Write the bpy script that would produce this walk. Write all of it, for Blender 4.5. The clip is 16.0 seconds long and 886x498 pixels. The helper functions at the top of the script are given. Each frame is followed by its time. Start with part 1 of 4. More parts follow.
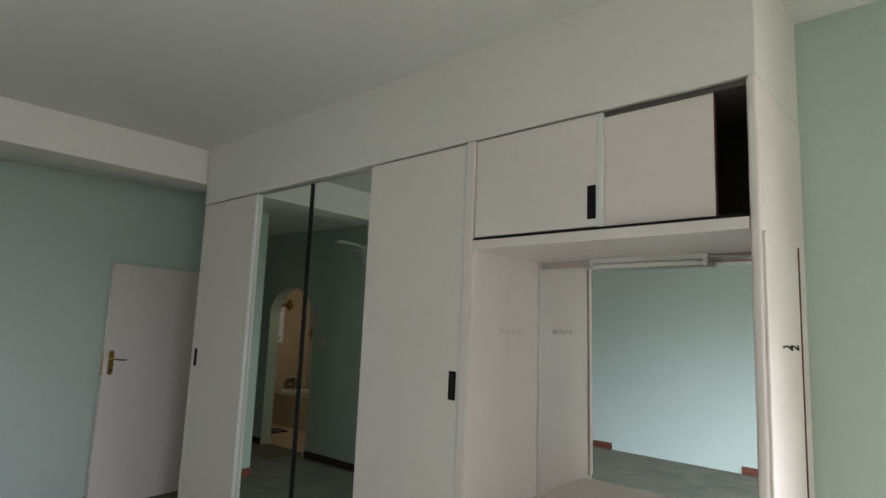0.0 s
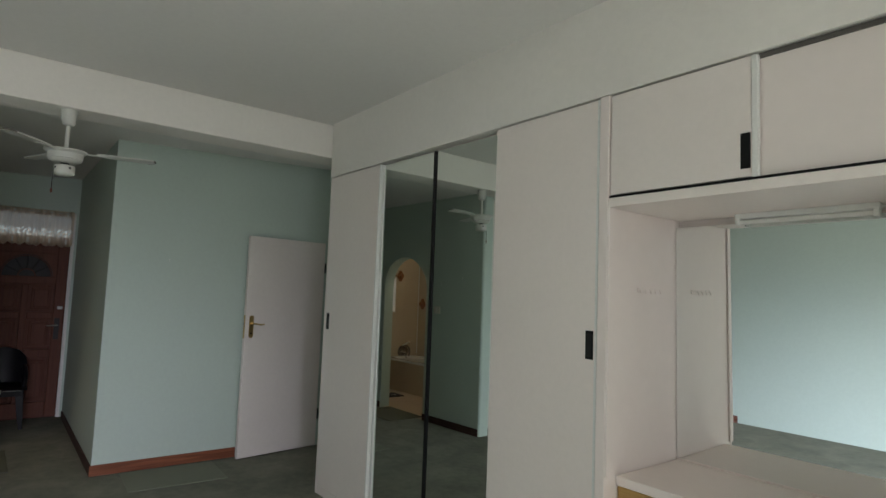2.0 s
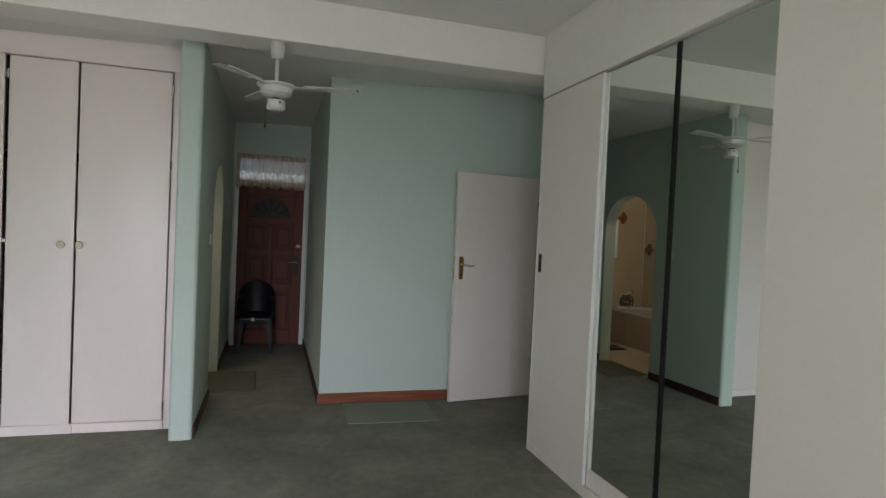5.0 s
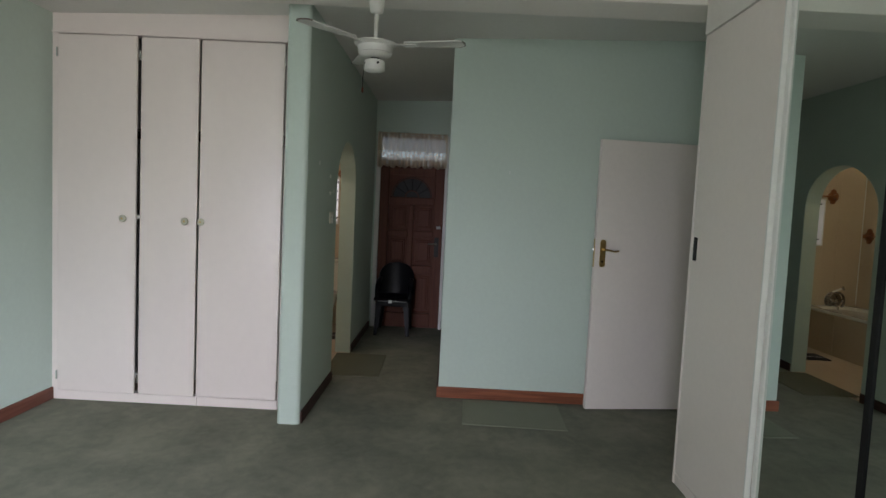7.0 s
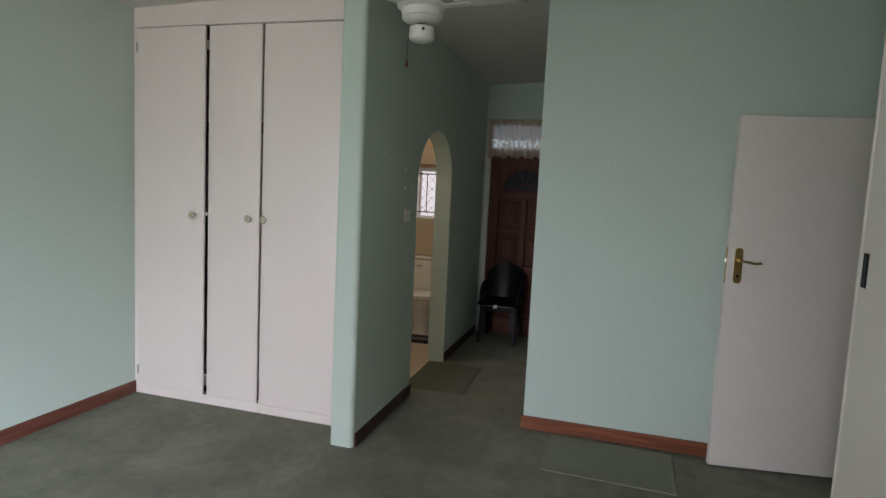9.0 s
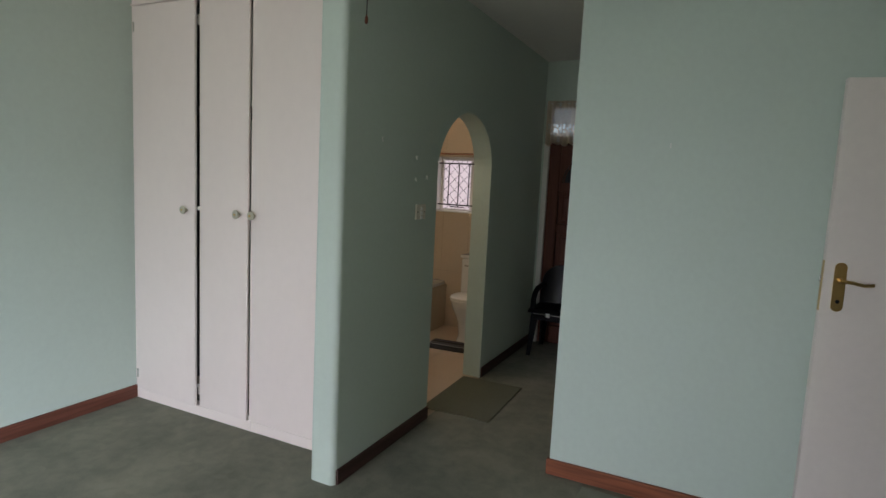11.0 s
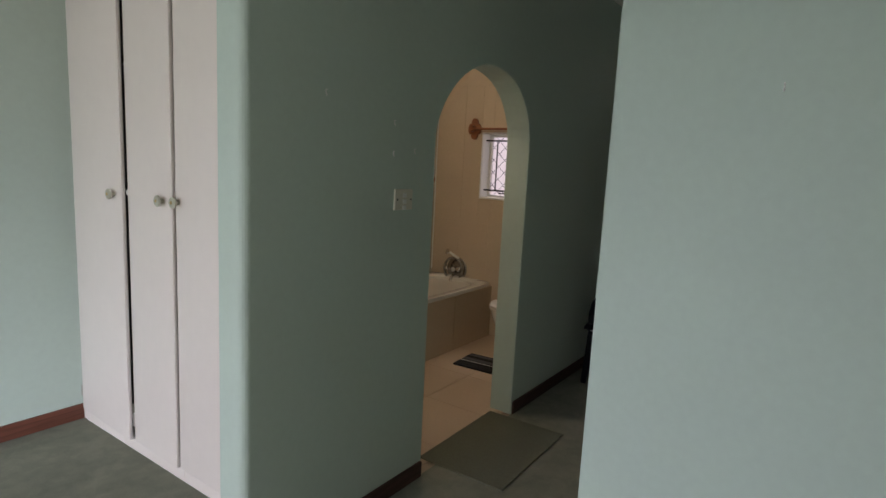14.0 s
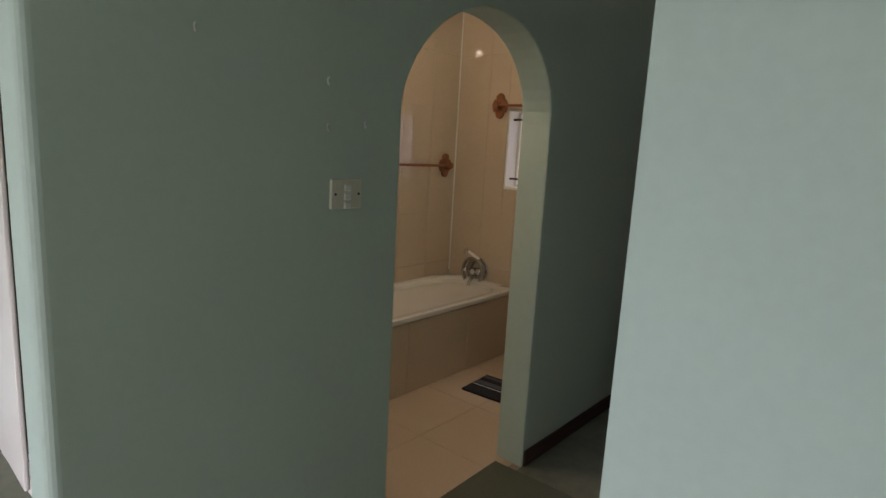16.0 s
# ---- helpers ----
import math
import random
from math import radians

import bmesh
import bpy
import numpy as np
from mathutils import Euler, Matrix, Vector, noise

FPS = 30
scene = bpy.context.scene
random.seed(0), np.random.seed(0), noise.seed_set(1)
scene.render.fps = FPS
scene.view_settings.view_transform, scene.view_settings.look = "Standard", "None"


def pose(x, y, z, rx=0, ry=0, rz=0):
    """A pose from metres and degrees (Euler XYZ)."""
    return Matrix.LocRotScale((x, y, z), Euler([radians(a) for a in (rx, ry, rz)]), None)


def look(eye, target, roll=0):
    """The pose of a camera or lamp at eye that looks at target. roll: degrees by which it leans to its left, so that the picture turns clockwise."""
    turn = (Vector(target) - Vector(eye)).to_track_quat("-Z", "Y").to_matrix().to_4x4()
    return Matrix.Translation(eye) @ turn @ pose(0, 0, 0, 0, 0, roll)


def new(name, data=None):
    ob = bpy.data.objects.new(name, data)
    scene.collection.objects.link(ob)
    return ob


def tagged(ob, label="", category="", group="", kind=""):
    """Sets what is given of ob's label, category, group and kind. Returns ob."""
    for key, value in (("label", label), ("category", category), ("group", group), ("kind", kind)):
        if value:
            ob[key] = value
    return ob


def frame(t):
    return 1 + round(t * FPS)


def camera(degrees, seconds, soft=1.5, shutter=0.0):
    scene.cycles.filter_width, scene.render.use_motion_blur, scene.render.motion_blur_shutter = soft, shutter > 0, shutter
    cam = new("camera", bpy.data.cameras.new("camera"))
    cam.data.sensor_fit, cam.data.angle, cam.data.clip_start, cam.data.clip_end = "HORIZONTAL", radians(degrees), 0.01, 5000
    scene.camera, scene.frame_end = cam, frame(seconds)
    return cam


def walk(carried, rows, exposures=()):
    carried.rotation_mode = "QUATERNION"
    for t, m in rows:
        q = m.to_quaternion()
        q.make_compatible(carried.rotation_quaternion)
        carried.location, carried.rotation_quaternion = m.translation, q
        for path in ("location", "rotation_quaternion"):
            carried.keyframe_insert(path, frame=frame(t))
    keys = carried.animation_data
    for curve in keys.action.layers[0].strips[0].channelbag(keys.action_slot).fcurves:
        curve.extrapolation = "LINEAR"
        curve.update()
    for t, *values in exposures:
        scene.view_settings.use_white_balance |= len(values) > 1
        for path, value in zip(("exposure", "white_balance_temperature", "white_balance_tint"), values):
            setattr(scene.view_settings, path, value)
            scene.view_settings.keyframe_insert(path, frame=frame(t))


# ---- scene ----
cam = camera(75.4, 16.0)
PATH = [
    (0, (0.54, 0.305, 1.617), (-0.8, 1.765, 1.883), 2.4),
    (0.5, (0.513, 0.284, 1.594), (-0.877, 1.7, 1.849), 2.4),
    (1, (0.494, 0.229, 1.588), (-0.948, 1.598, 1.804), 1.9),
    (1.5, (0.473, 0.202, 1.559), (-1.038, 1.498, 1.755), 2.3),
    (2, (0.44, 0.176, 1.551), (-1.134, 1.4, 1.712), 2.2),
    (2.5, (0.375, 0.159, 1.535), (-1.25, 1.318, 1.661), 2.2),
    (3, (0.313, 0.174, 1.525), (-1.361, 1.265, 1.609), 2.3),
    (3.5, (0.224, 0.255, 1.521), (-1.511, 1.249, 1.567), 2.5),
    (4, (0.121, 0.336, 1.518), (-1.681, 1.203, 1.53), 2.5),
    (4.5, (0.037, 0.41, 1.509), (-1.833, 1.118, 1.489), 2.6),
    (5, (-0.071, 0.476, 1.492), (-1.986, 1.049, 1.437), 2.7),
    (7.5, (-0.754, 1.052, 1.463), (-2.74, 0.883, 1.304), 2.8),
    (8, (-0.95, 1.157, 1.493), (-2.918, 0.851, 1.312), 2.8),
    (8.5, (-1.116, 1.253, 1.499), (-3.062, 0.83, 1.315), 2.8),
    (9, (-1.271, 1.354, 1.518), (-3.185, 0.807, 1.327), 2.8),
    (11.5, (-2.215, 1.644, 1.551), (-3.973, 0.724, 1.3), 2.9),
    (12, (-2.384, 1.656, 1.557), (-4.109, 0.68, 1.291), 2.9),
    (12.5, (-2.579, 1.619, 1.53), (-4.283, 0.609, 1.261), 2.9),
    (13, (-2.753, 1.581, 1.529), (-4.435, 0.536, 1.252), 2.9),
    (13.5, (-2.95, 1.565, 1.519), (-4.608, 0.484, 1.232), 2.9),
    (14, (-3.157, 1.554, 1.519), (-4.775, 0.417, 1.223), 2.9),
    (14.5, (-3.352, 1.515, 1.5), (-4.927, 0.322, 1.191), 2.9),
    (15, (-3.564, 1.441, 1.51), (-5.105, 0.209, 1.186), 2.9),
    (15.5, (-3.75, 1.376, 1.507), (-5.269, 0.119, 1.176), 2.9),
    (16, (-3.951, 1.328, 1.511), (-5.449, 0.052, 1.16), 3.2),
]
EXPOSURES = [(0, -0.66, 6340, 17), (3, -0.36, 6340, 17), (5, -0.32, 6340, 17), (9, -0.20, 6340, 17), (12.5, -0.22, 6340, 17), (16, 0.10, 6340, 17)]
walk(cam, [(t, look(eye, target, roll)) for t, eye, target, roll in PATH], EXPOSURES)

# ---- light ----
SUN_EL, SUN_AZ = radians(58), radians(250)
world = bpy.data.worlds.new("sky")
scene.world = world
world.use_nodes = True
wn = world.node_tree.nodes
sky = wn.new("ShaderNodeTexSky")
sky.sky_type, sky.sun_disc, sky.sun_elevation, sky.sun_rotation = "NISHITA", False, SUN_EL, SUN_AZ
wn["Background"].inputs["Strength"].default_value = 0.08
world.node_tree.links.new(sky.outputs[0], wn["Background"].inputs["Color"])
sun = new("sun", bpy.data.lights.new("sun", "SUN"))
sun.data.energy, sun.data.angle, sun.data.color = 1.2, radians(10), (1, 0.95, 0.88)
sun.matrix_world = look((-math.sin(SUN_AZ) * -20, math.cos(SUN_AZ) * 20, 32), (0, 0, 0))


def sky_lamp(name, eye, target, w, h, watts, colour):
    """Sky light that enters through a window opening."""
    ob = new(name, bpy.data.lights.new(name, "AREA"))
    ob.data.shape, ob.data.size, ob.data.size_y, ob.data.energy, ob.data.color = "RECTANGLE", w, h, watts, colour
    ob.matrix_world = look(eye, target)
    return ob


# the garden's soft light in the openings, and the sky that slants in under the window heads
broad = sky_lamp("window_daylight", (2.15, 2.93, 1.25), (2.15, 1.93, 1.15), 2.1, 1.6, 88, (1.0, 0.965, 0.87))
broad.data.spread = radians(168)
low = sky_lamp("window_skylight", (2.05, 2.72, 1.30), (1.30, 1.72, 0.42), 1.7, 1.6, 160, (0.84, 0.905, 1.0))
low.data.spread = radians(74)
far = sky_lamp("window_low_sky", (2.05, 2.74, 1.45), (-2.3, -1.82, -0.1), 1.6, 1.2, 17, (0.66, 0.81, 1.0))
far.data.spread = radians(46)
side = sky_lamp("side_window_daylight", (3.42, -0.65, 1.35), (2.42, -0.60, 1.17), 1.9, 1.8, 34, (0.92, 0.96, 0.97))
side.data.spread = radians(110)
steep = sky_lamp("side_window_low_sky", (3.41, -0.65, 1.55), (-4.90, 0.75, 0.0), 1.7, 1.2, 7.4, (0.80, 0.82, 1.0))
steep.data.spread = radians(32)
sky_lamp("bathroom_daylight", (-7.71, -0.79, 1.515), (-6.0, -0.79, 1.45), 0.74, 0.60, 1.4, (1.0, 0.93, 0.93))

# ---- materials ----


def mat(name, colour, rough=0.6, metal=0.0, var=0.08, scale=8.0, bump=0.0, bump_scale=200.0, second=None, spec=0.5, coat=0.0, band=0.2):
    """A painted or plain surface: colour varied at two scales, with fine relief."""
    m = bpy.data.materials.new(name)
    m.use_nodes = True
    n, l = m.node_tree.nodes, m.node_tree.links
    b = n["Principled BSDF"]
    b.inputs["Roughness"].default_value, b.inputs["Metallic"].default_value = rough, metal
    b.inputs["Specular IOR Level"].default_value, b.inputs["Coat Weight"].default_value = spec, coat
    geo = n.new("ShaderNodeNewGeometry")
    t1, t2 = n.new("ShaderNodeTexNoise"), n.new("ShaderNodeTexNoise")
    t1.inputs["Scale"].default_value, t1.inputs["Detail"].default_value = scale / 8, 3
    t2.inputs["Scale"].default_value, t2.inputs["Detail"].default_value = scale * 6, 4
    mixn = n.new("ShaderNodeMath")
    mixn.operation, mixn.inputs[1].default_value = "MULTIPLY_ADD", 0.5
    half = n.new("ShaderNodeMath")
    half.operation, half.inputs[1].default_value = "MULTIPLY", 0.5
    ramp = n.new("ShaderNodeValToRGB")
    ramp.color_ramp.elements[0].position, ramp.color_ramp.elements[1].position = 0.5 - band, 0.5 + band
    dark = second or tuple(c * (1 - 2 * var) for c in colour)
    ramp.color_ramp.elements[0].color, ramp.color_ramp.elements[1].color = (*dark, 1), (*colour, 1)
    for tex in (t1, t2):
        l.new(geo.outputs["Position"], tex.inputs["Vector"])
    l.new(t2.outputs["Fac"], half.inputs[0])
    l.new(t1.outputs["Fac"], mixn.inputs[0])
    l.new(half.outputs[0], mixn.inputs[2])
    l.new(mixn.outputs[0], ramp.inputs["Fac"])
    l.new(ramp.outputs["Color"], b.inputs["Base Color"])
    if bump:
        t3, bp = n.new("ShaderNodeTexNoise"), n.new("ShaderNodeBump")
        t3.inputs["Scale"].default_value, t3.inputs["Detail"].default_value = bump_scale, 3
        bp.inputs["Strength"].default_value, bp.inputs["Distance"].default_value = bump, 0.004
        l.new(geo.outputs["Position"], t3.inputs["Vector"])
        l.new(t3.outputs["Fac"], bp.inputs["Height"])
        l.new(bp.outputs["Normal"], b.inputs["Normal"])
    return m


def wood(name, light, dark, axis="Z", rough=0.45, coat=0.0):
    """Grain stretched along one axis."""
    m = bpy.data.materials.new(name)
    m.use_nodes = True
    n, l = m.node_tree.nodes, m.node_tree.links
    b = n["Principled BSDF"]
    b.inputs["Roughness"].default_value, b.inputs["Coat Weight"].default_value, b.inputs["Specular IOR Level"].default_value = rough, coat, 0.3
    geo, mp = n.new("ShaderNodeNewGeometry"), n.new("ShaderNodeMapping")
    mp.inputs["Scale"].default_value = tuple(1.2 if a == axis else 28 for a in "XYZ")
    t, ramp, bp = n.new("ShaderNodeTexNoise"), n.new("ShaderNodeValToRGB"), n.new("ShaderNodeBump")
    t.inputs["Scale"].default_value, t.inputs["Detail"].default_value, t.inputs["Distortion"].default_value = 2, 6, 0.6
    ramp.color_ramp.elements[0].position, ramp.color_ramp.elements[1].position = 0.32, 0.68
    ramp.color_ramp.elements[0].color, ramp.color_ramp.elements[1].color = (*dark, 1), (*light, 1)
    bp.inputs["Strength"].default_value, bp.inputs["Distance"].default_value = 0.2, 0.002
    l.new(geo.outputs["Position"], mp.inputs["Vector"])
    l.new(mp.outputs[0], t.inputs["Vector"])
    l.new(t.outputs["Fac"], ramp.inputs["Fac"])
    l.new(ramp.outputs["Color"], b.inputs["Base Color"])
    l.new(t.outputs["Fac"], bp.inputs["Height"])
    l.new(bp.outputs["Normal"], b.inputs["Normal"])
    return m


def pile(name, light, dark):
    """Worn carpet: trodden patches at arm's length, and a fine pile."""
    m = bpy.data.materials.new(name)
    m.use_nodes = True
    n, l = m.node_tree.nodes, m.node_tree.links
    b = n["Principled BSDF"]
    b.inputs["Roughness"].default_value, b.inputs["Specular IOR Level"].default_value = 0.97, 0.08
    geo = n.new("ShaderNodeNewGeometry")
    total = None
    for scale, detail, weight in ((0.9, 4, 0.22), (3.0, 6, 0.36), (16, 4, 0.20), (190, 2, 0.22)):
        t, k = n.new("ShaderNodeTexNoise"), n.new("ShaderNodeMath")
        t.inputs["Scale"].default_value, t.inputs["Detail"].default_value, t.inputs["Distortion"].default_value = scale, detail, 0.5
        k.operation, k.inputs[1].default_value, k.inputs[2].default_value = "MULTIPLY_ADD", weight, 0.0
        l.new(geo.outputs["Position"], t.inputs["Vector"])
        l.new(t.outputs["Fac"], k.inputs[0])
        if total:
            l.new(total.outputs[0], k.inputs[2])
        total = k
    ramp, bp = n.new("ShaderNodeValToRGB"), n.new("ShaderNodeBump")
    ramp.color_ramp.elements[0].position, ramp.color_ramp.elements[1].position = 0.37, 0.62
    ramp.color_ramp.elements[0].color, ramp.color_ramp.elements[1].color = (*dark, 1), (*light, 1)
    bp.inputs["Strength"].default_value, bp.inputs["Distance"].default_value = 0.35, 0.003
    l.new(total.outputs[0], ramp.inputs["Fac"])
    l.new(ramp.outputs["Color"], b.inputs["Base Color"])
    l.new(t.outputs["Fac"], bp.inputs["Height"])
    l.new(bp.outputs["Normal"], b.inputs["Normal"])
    return m


def glass(name, colour=(0.95, 0.97, 0.96), rough=0.0):
    m = bpy.data.materials.new(name)
    m.use_nodes = True
    b = m.node_tree.nodes["Principled BSDF"]
    b.inputs["Base Color"].default_value, b.inputs["Roughness"].default_value = (*colour, 1), rough
    b.inputs["Transmission Weight"].default_value, b.inputs["IOR"].default_value = 1.0, 1.45
    return m


MINT = mat("mint_wall_paint", (0.545, 0.632, 0.558), 0.75, var=0.035, scale=6, bump=0.1, bump_scale=90)
CEIL = mat("ceiling_paint", (0.80, 0.775, 0.735), 0.8, var=0.03, scale=5, bump=0.1, bump_scale=60)
BEAMW = mat("beam_paint", (0.86, 0.81, 0.75), 0.7, var=0.03, scale=5, bump=0.2, bump_scale=80)
WHITE = mat("wardrobe_white", (0.88, 0.79, 0.735), 0.42, var=0.025, scale=7, bump=0.06, bump_scale=120)
CREAM = mat("cupboard_enamel", (0.87, 0.77, 0.72), 0.38, var=0.02, scale=3, bump=0.02, bump_scale=30)
DOORW = mat("door_enamel", (0.83, 0.76, 0.70), 0.4, var=0.03, scale=5, bump=0.08, bump_scale=90)
TRIMW = mat("trim_white", (0.80, 0.79, 0.75), 0.45, var=0.05, scale=9, bump=0.1, bump_scale=80)
BLACK = mat("black_plastic", (0.010, 0.010, 0.010), 0.55, var=0.1, scale=10, spec=0.2)
# shade of cupboard insides and door gaps, put in as a dark colour
VOID = mat("shaded_interior", (0.12, 0.105, 0.095), 0.8, var=0.15, scale=6)
CARPET = pile("green_carpet", (0.285, 0.280, 0.222), (0.155, 0.160, 0.128))
MATGREEN = mat("mat_green", (0.18, 0.18, 0.13), 0.97, scale=16, second=(0.135, 0.138, 0.098), bump=0.8, bump_scale=520, spec=0.1)
BASEB = wood("baseboard_wood", (0.29, 0.095, 0.042), (0.15, 0.046, 0.022), "Y", 0.5)
# copy of the skirting wood, darkened for the shade in the passage
BASEBSHADE = wood("baseboard_wood_shaded", (0.085, 0.043, 0.034), (0.05, 0.026, 0.02), "X", 0.6)
BASEBX = wood("baseboard_wood_long", (0.19, 0.07, 0.045), (0.10, 0.035, 0.022), "X", 0.5)
DOORWOOD = wood("front_door_wood", (0.135, 0.045, 0.025), (0.092, 0.030, 0.017), "Z", 0.6)
RAILWOOD = wood("turned_wood", (0.33, 0.13, 0.05), (0.20, 0.07, 0.03), "Y", 0.35, 0.3)
PINE = wood("raw_pine", (0.52, 0.34, 0.13), (0.38, 0.22, 0.07), "X", 0.5)
MIRROR = mat("mirror_glass", (0.85, 0.88, 0.87), 0.008, 1.0, var=0.0)
DARKMIRROR = mat("wardrobe_mirror", (0.66, 0.72, 0.68), 0.008, 1.0, var=0.0)
SWITCHP = mat("switch_plastic", (0.72, 0.68, 0.57), 0.35, var=0.06, scale=20)
BRASS = mat("brass", (0.62, 0.43, 0.17), 0.28, 1.0, var=0.1, scale=30)
CHROME = mat("chrome", (0.75, 0.75, 0.74), 0.12, 1.0, var=0.05, scale=30)
TARNISHED = mat("tarnished_chrome", (0.48, 0.45, 0.41), 0.25, 1.0, var=0.2, scale=40)
DULL = mat("dull_chrome", (0.45, 0.44, 0.42), 0.4, 1.0, var=0.15, scale=40)
IRON = mat("dark_iron", (0.03, 0.028, 0.027), 0.5, 0.6, var=0.2, scale=30)
PLASTIC = mat("cream_plastic", (0.52, 0.49, 0.38), 0.35, var=0.05, scale=20)
WORN = mat("grubby_edge", (0.11, 0.085, 0.06), 0.8, var=0.3, scale=40)
FANW = mat("fan_white", (0.64, 0.63, 0.58), 0.35, var=0.05, scale=12)
PORCELAIN = mat("porcelain", (0.82, 0.80, 0.75), 0.12, var=0.02, scale=8, coat=0.4)
WTILE = mat("wall_tile", (0.64, 0.52, 0.385), 0.02, var=0.05, scale=10, spec=0.85, coat=0.6)
FTILE = mat("floor_tile", (0.64, 0.49, 0.35), 0.3, var=0.07, scale=12)
GROUT = mat("grout", (0.63, 0.515, 0.385), 0.85, var=0.1, scale=20)
FGROUT = mat("floor_grout", (0.48, 0.37, 0.27), 0.9, var=0.1, scale=20)
BATHMAT = mat("bath_mat_black", (0.016, 0.016, 0.018), 0.95, var=0.2, scale=30, bump=0.8, bump_scale=400)
MATGREY = mat("bath_mat_grey", (0.12, 0.12, 0.13), 0.95, var=0.2, scale=30, bump=0.8, bump_scale=400)
CHAIRB = mat("chair_black", (0.006, 0.006, 0.008), 0.3, var=0.15, scale=12, spec=0.16)
STICKER = mat("sticker", (0.8, 0.8, 0.78), 0.5, var=0.05, scale=30)
GLASS = glass("clear_glass")
FROST = mat("leaded_glass", (0.065, 0.062, 0.062), 0.5, var=0.3, scale=40, bump=0.5, bump_scale=60, spec=0.15)
OBSCURE = glass("obscure_glass", (0.80, 0.73, 0.74), 0.35)
PLASTERP = mat("outside_plaster", (0.55, 0.40, 0.34), 0.9, var=0.1, scale=6, bump=0.4, bump_scale=50)
GROUNDM = mat("ground_earth", (0.20, 0.18, 0.13), 0.95, var=0.2, scale=4, bump=0.4, bump_scale=20)

# ---- building blocks ----


def bx(bm, x0, x1, y0, y1, z0, z1, bev=0.0, seg=2):
    """Adds a box to bm, its edges rounded by bev."""
    m = Matrix.LocRotScale(((x0 + x1) / 2, (y0 + y1) / 2, (z0 + z1) / 2), None, (x1 - x0, y1 - y0, z1 - z0))
    r = bmesh.ops.create_cube(bm, size=1, matrix=m)
    if bev:
        edges = list({e for v in r["verts"] for e in v.link_edges})
        bmesh.ops.bevel(bm, geom=edges, offset=bev, segments=seg, affect="EDGES", profile=0.5)
    return bm


def box(x0, x1, y0, y1, z0, z1, bev=0.0, seg=2):
    return bx(bmesh.new(), x0, x1, y0, y1, z0, z1, bev, seg)


def cyl(bm, p, q, r0, r1=None, n=20):
    """Adds a closed tapered cylinder from p to q."""
    p, q = Vector(p), Vector(q)
    m = Matrix.Translation((p + q) / 2) @ (q - p).to_track_quat("Z", "Y").to_matrix().to_4x4()
    bmesh.ops.create_cone(bm, cap_ends=True, segments=n, radius1=r0, radius2=r0 if r1 is None else r1, depth=(q - p).length, matrix=m)
    return bm


def lathe(bm, profile, m=None, n=28):
    """Turns (radius, height) pairs round the z axis, then poses the result by m."""
    rings = []
    for r, z in profile:
        rings.append([bm.verts.new((m or Matrix()) @ Vector((r * math.cos(2 * math.pi * i / n), r * math.sin(2 * math.pi * i / n), z))) for i in range(n)])
    for a, b in zip(rings, rings[1:]):
        for i in range(n):
            bm.faces.new((a[i], a[(i + 1) % n], b[(i + 1) % n], b[i]))
    bm.faces.new(rings[0][::-1])
    bm.faces.new(rings[-1])
    return bm


def prism(bm, outline, axis, a, b):
    """Extrudes a plane outline from a to b along an axis ('x', 'y' or 'z')."""
    put = {"x": lambda u, v, w: (w, u, v), "y": lambda u, v, w: (u, w, v), "z": lambda u, v, w: (u, v, w)}[axis]
    lo = [bm.verts.new(put(u, v, a)) for u, v in outline]
    hi = [bm.verts.new(put(u, v, b)) for u, v in outline]
    k = len(outline)
    bm.faces.new(lo)
    bm.faces.new(hi[::-1])
    for i in range(k):
        bm.faces.new((lo[i], hi[i], hi[(i + 1) % k], lo[(i + 1) % k]))
    bmesh.ops.recalc_face_normals(bm, faces=bm.faces)
    return bm


def tube(bm, pts, r, n=10):
    """A round bar through the points."""
    pts = [Vector(p) for p in pts]
    rings = []
    for i, p in enumerate(pts):
        d = (pts[min(i + 1, len(pts) - 1)] - pts[max(i - 1, 0)]).normalized()
        side = d.cross(Vector((0.31, 0.52, 0.79))).normalized()
        up = d.cross(side)
        rings.append([bm.verts.new(p + r * (math.cos(2 * math.pi * k / n) * side + math.sin(2 * math.pi * k / n) * up)) for k in range(n)])
    for a, b in zip(rings, rings[1:]):
        for k in range(n):
            bm.faces.new((a[k], a[(k + 1) % n], b[(k + 1) % n], b[k]))
    bm.faces.new(rings[0][::-1])
    bm.faces.new(rings[-1])
    bmesh.ops.recalc_face_normals(bm, faces=bm.faces)
    return bm


def part(name, bm, material, parent=None, label="", smooth=False):
    """Links a bmesh as one mesh object, under a thing or a part if one is given."""
    me = bpy.data.meshes.new(name)
    bm.normal_update()
    bm.to_mesh(me)
    bm.free()
    me.materials.append(material)
    if smooth:
        for p in me.polygons:
            p.use_smooth = True
        me.set_sharp_from_angle(angle=radians(40))
    ob = new(name, me)
    ob.parent = parent
    if label:
        ob["label"] = label
    return ob


def structure(name, bm, material, label, category):
    return tagged(part(name, bm, material), label, category, kind="structure")


def thing(name, at, label, category, rz=0.0, group=""):
    ob = new(name)
    ob.empty_display_size = 0.1
    ob.matrix_world = pose(*at, 0, 0, rz)
    return tagged(ob, label, category, group)


# ---- the plan ----
YW, YN, YS = 2.25, 2.88, -1.82      # wardrobe front, north wall, south wall
XE, XT, XC, XP, XD = 3.40, -4.978, -4.515, -4.262, -7.50  # east wall, end wall, cupboard face, pier, front door wall
ZC, ZB = 2.905, 2.63                 # ceiling of the room, underside of the beam
WT = 0.15                           # thickness of the inner walls


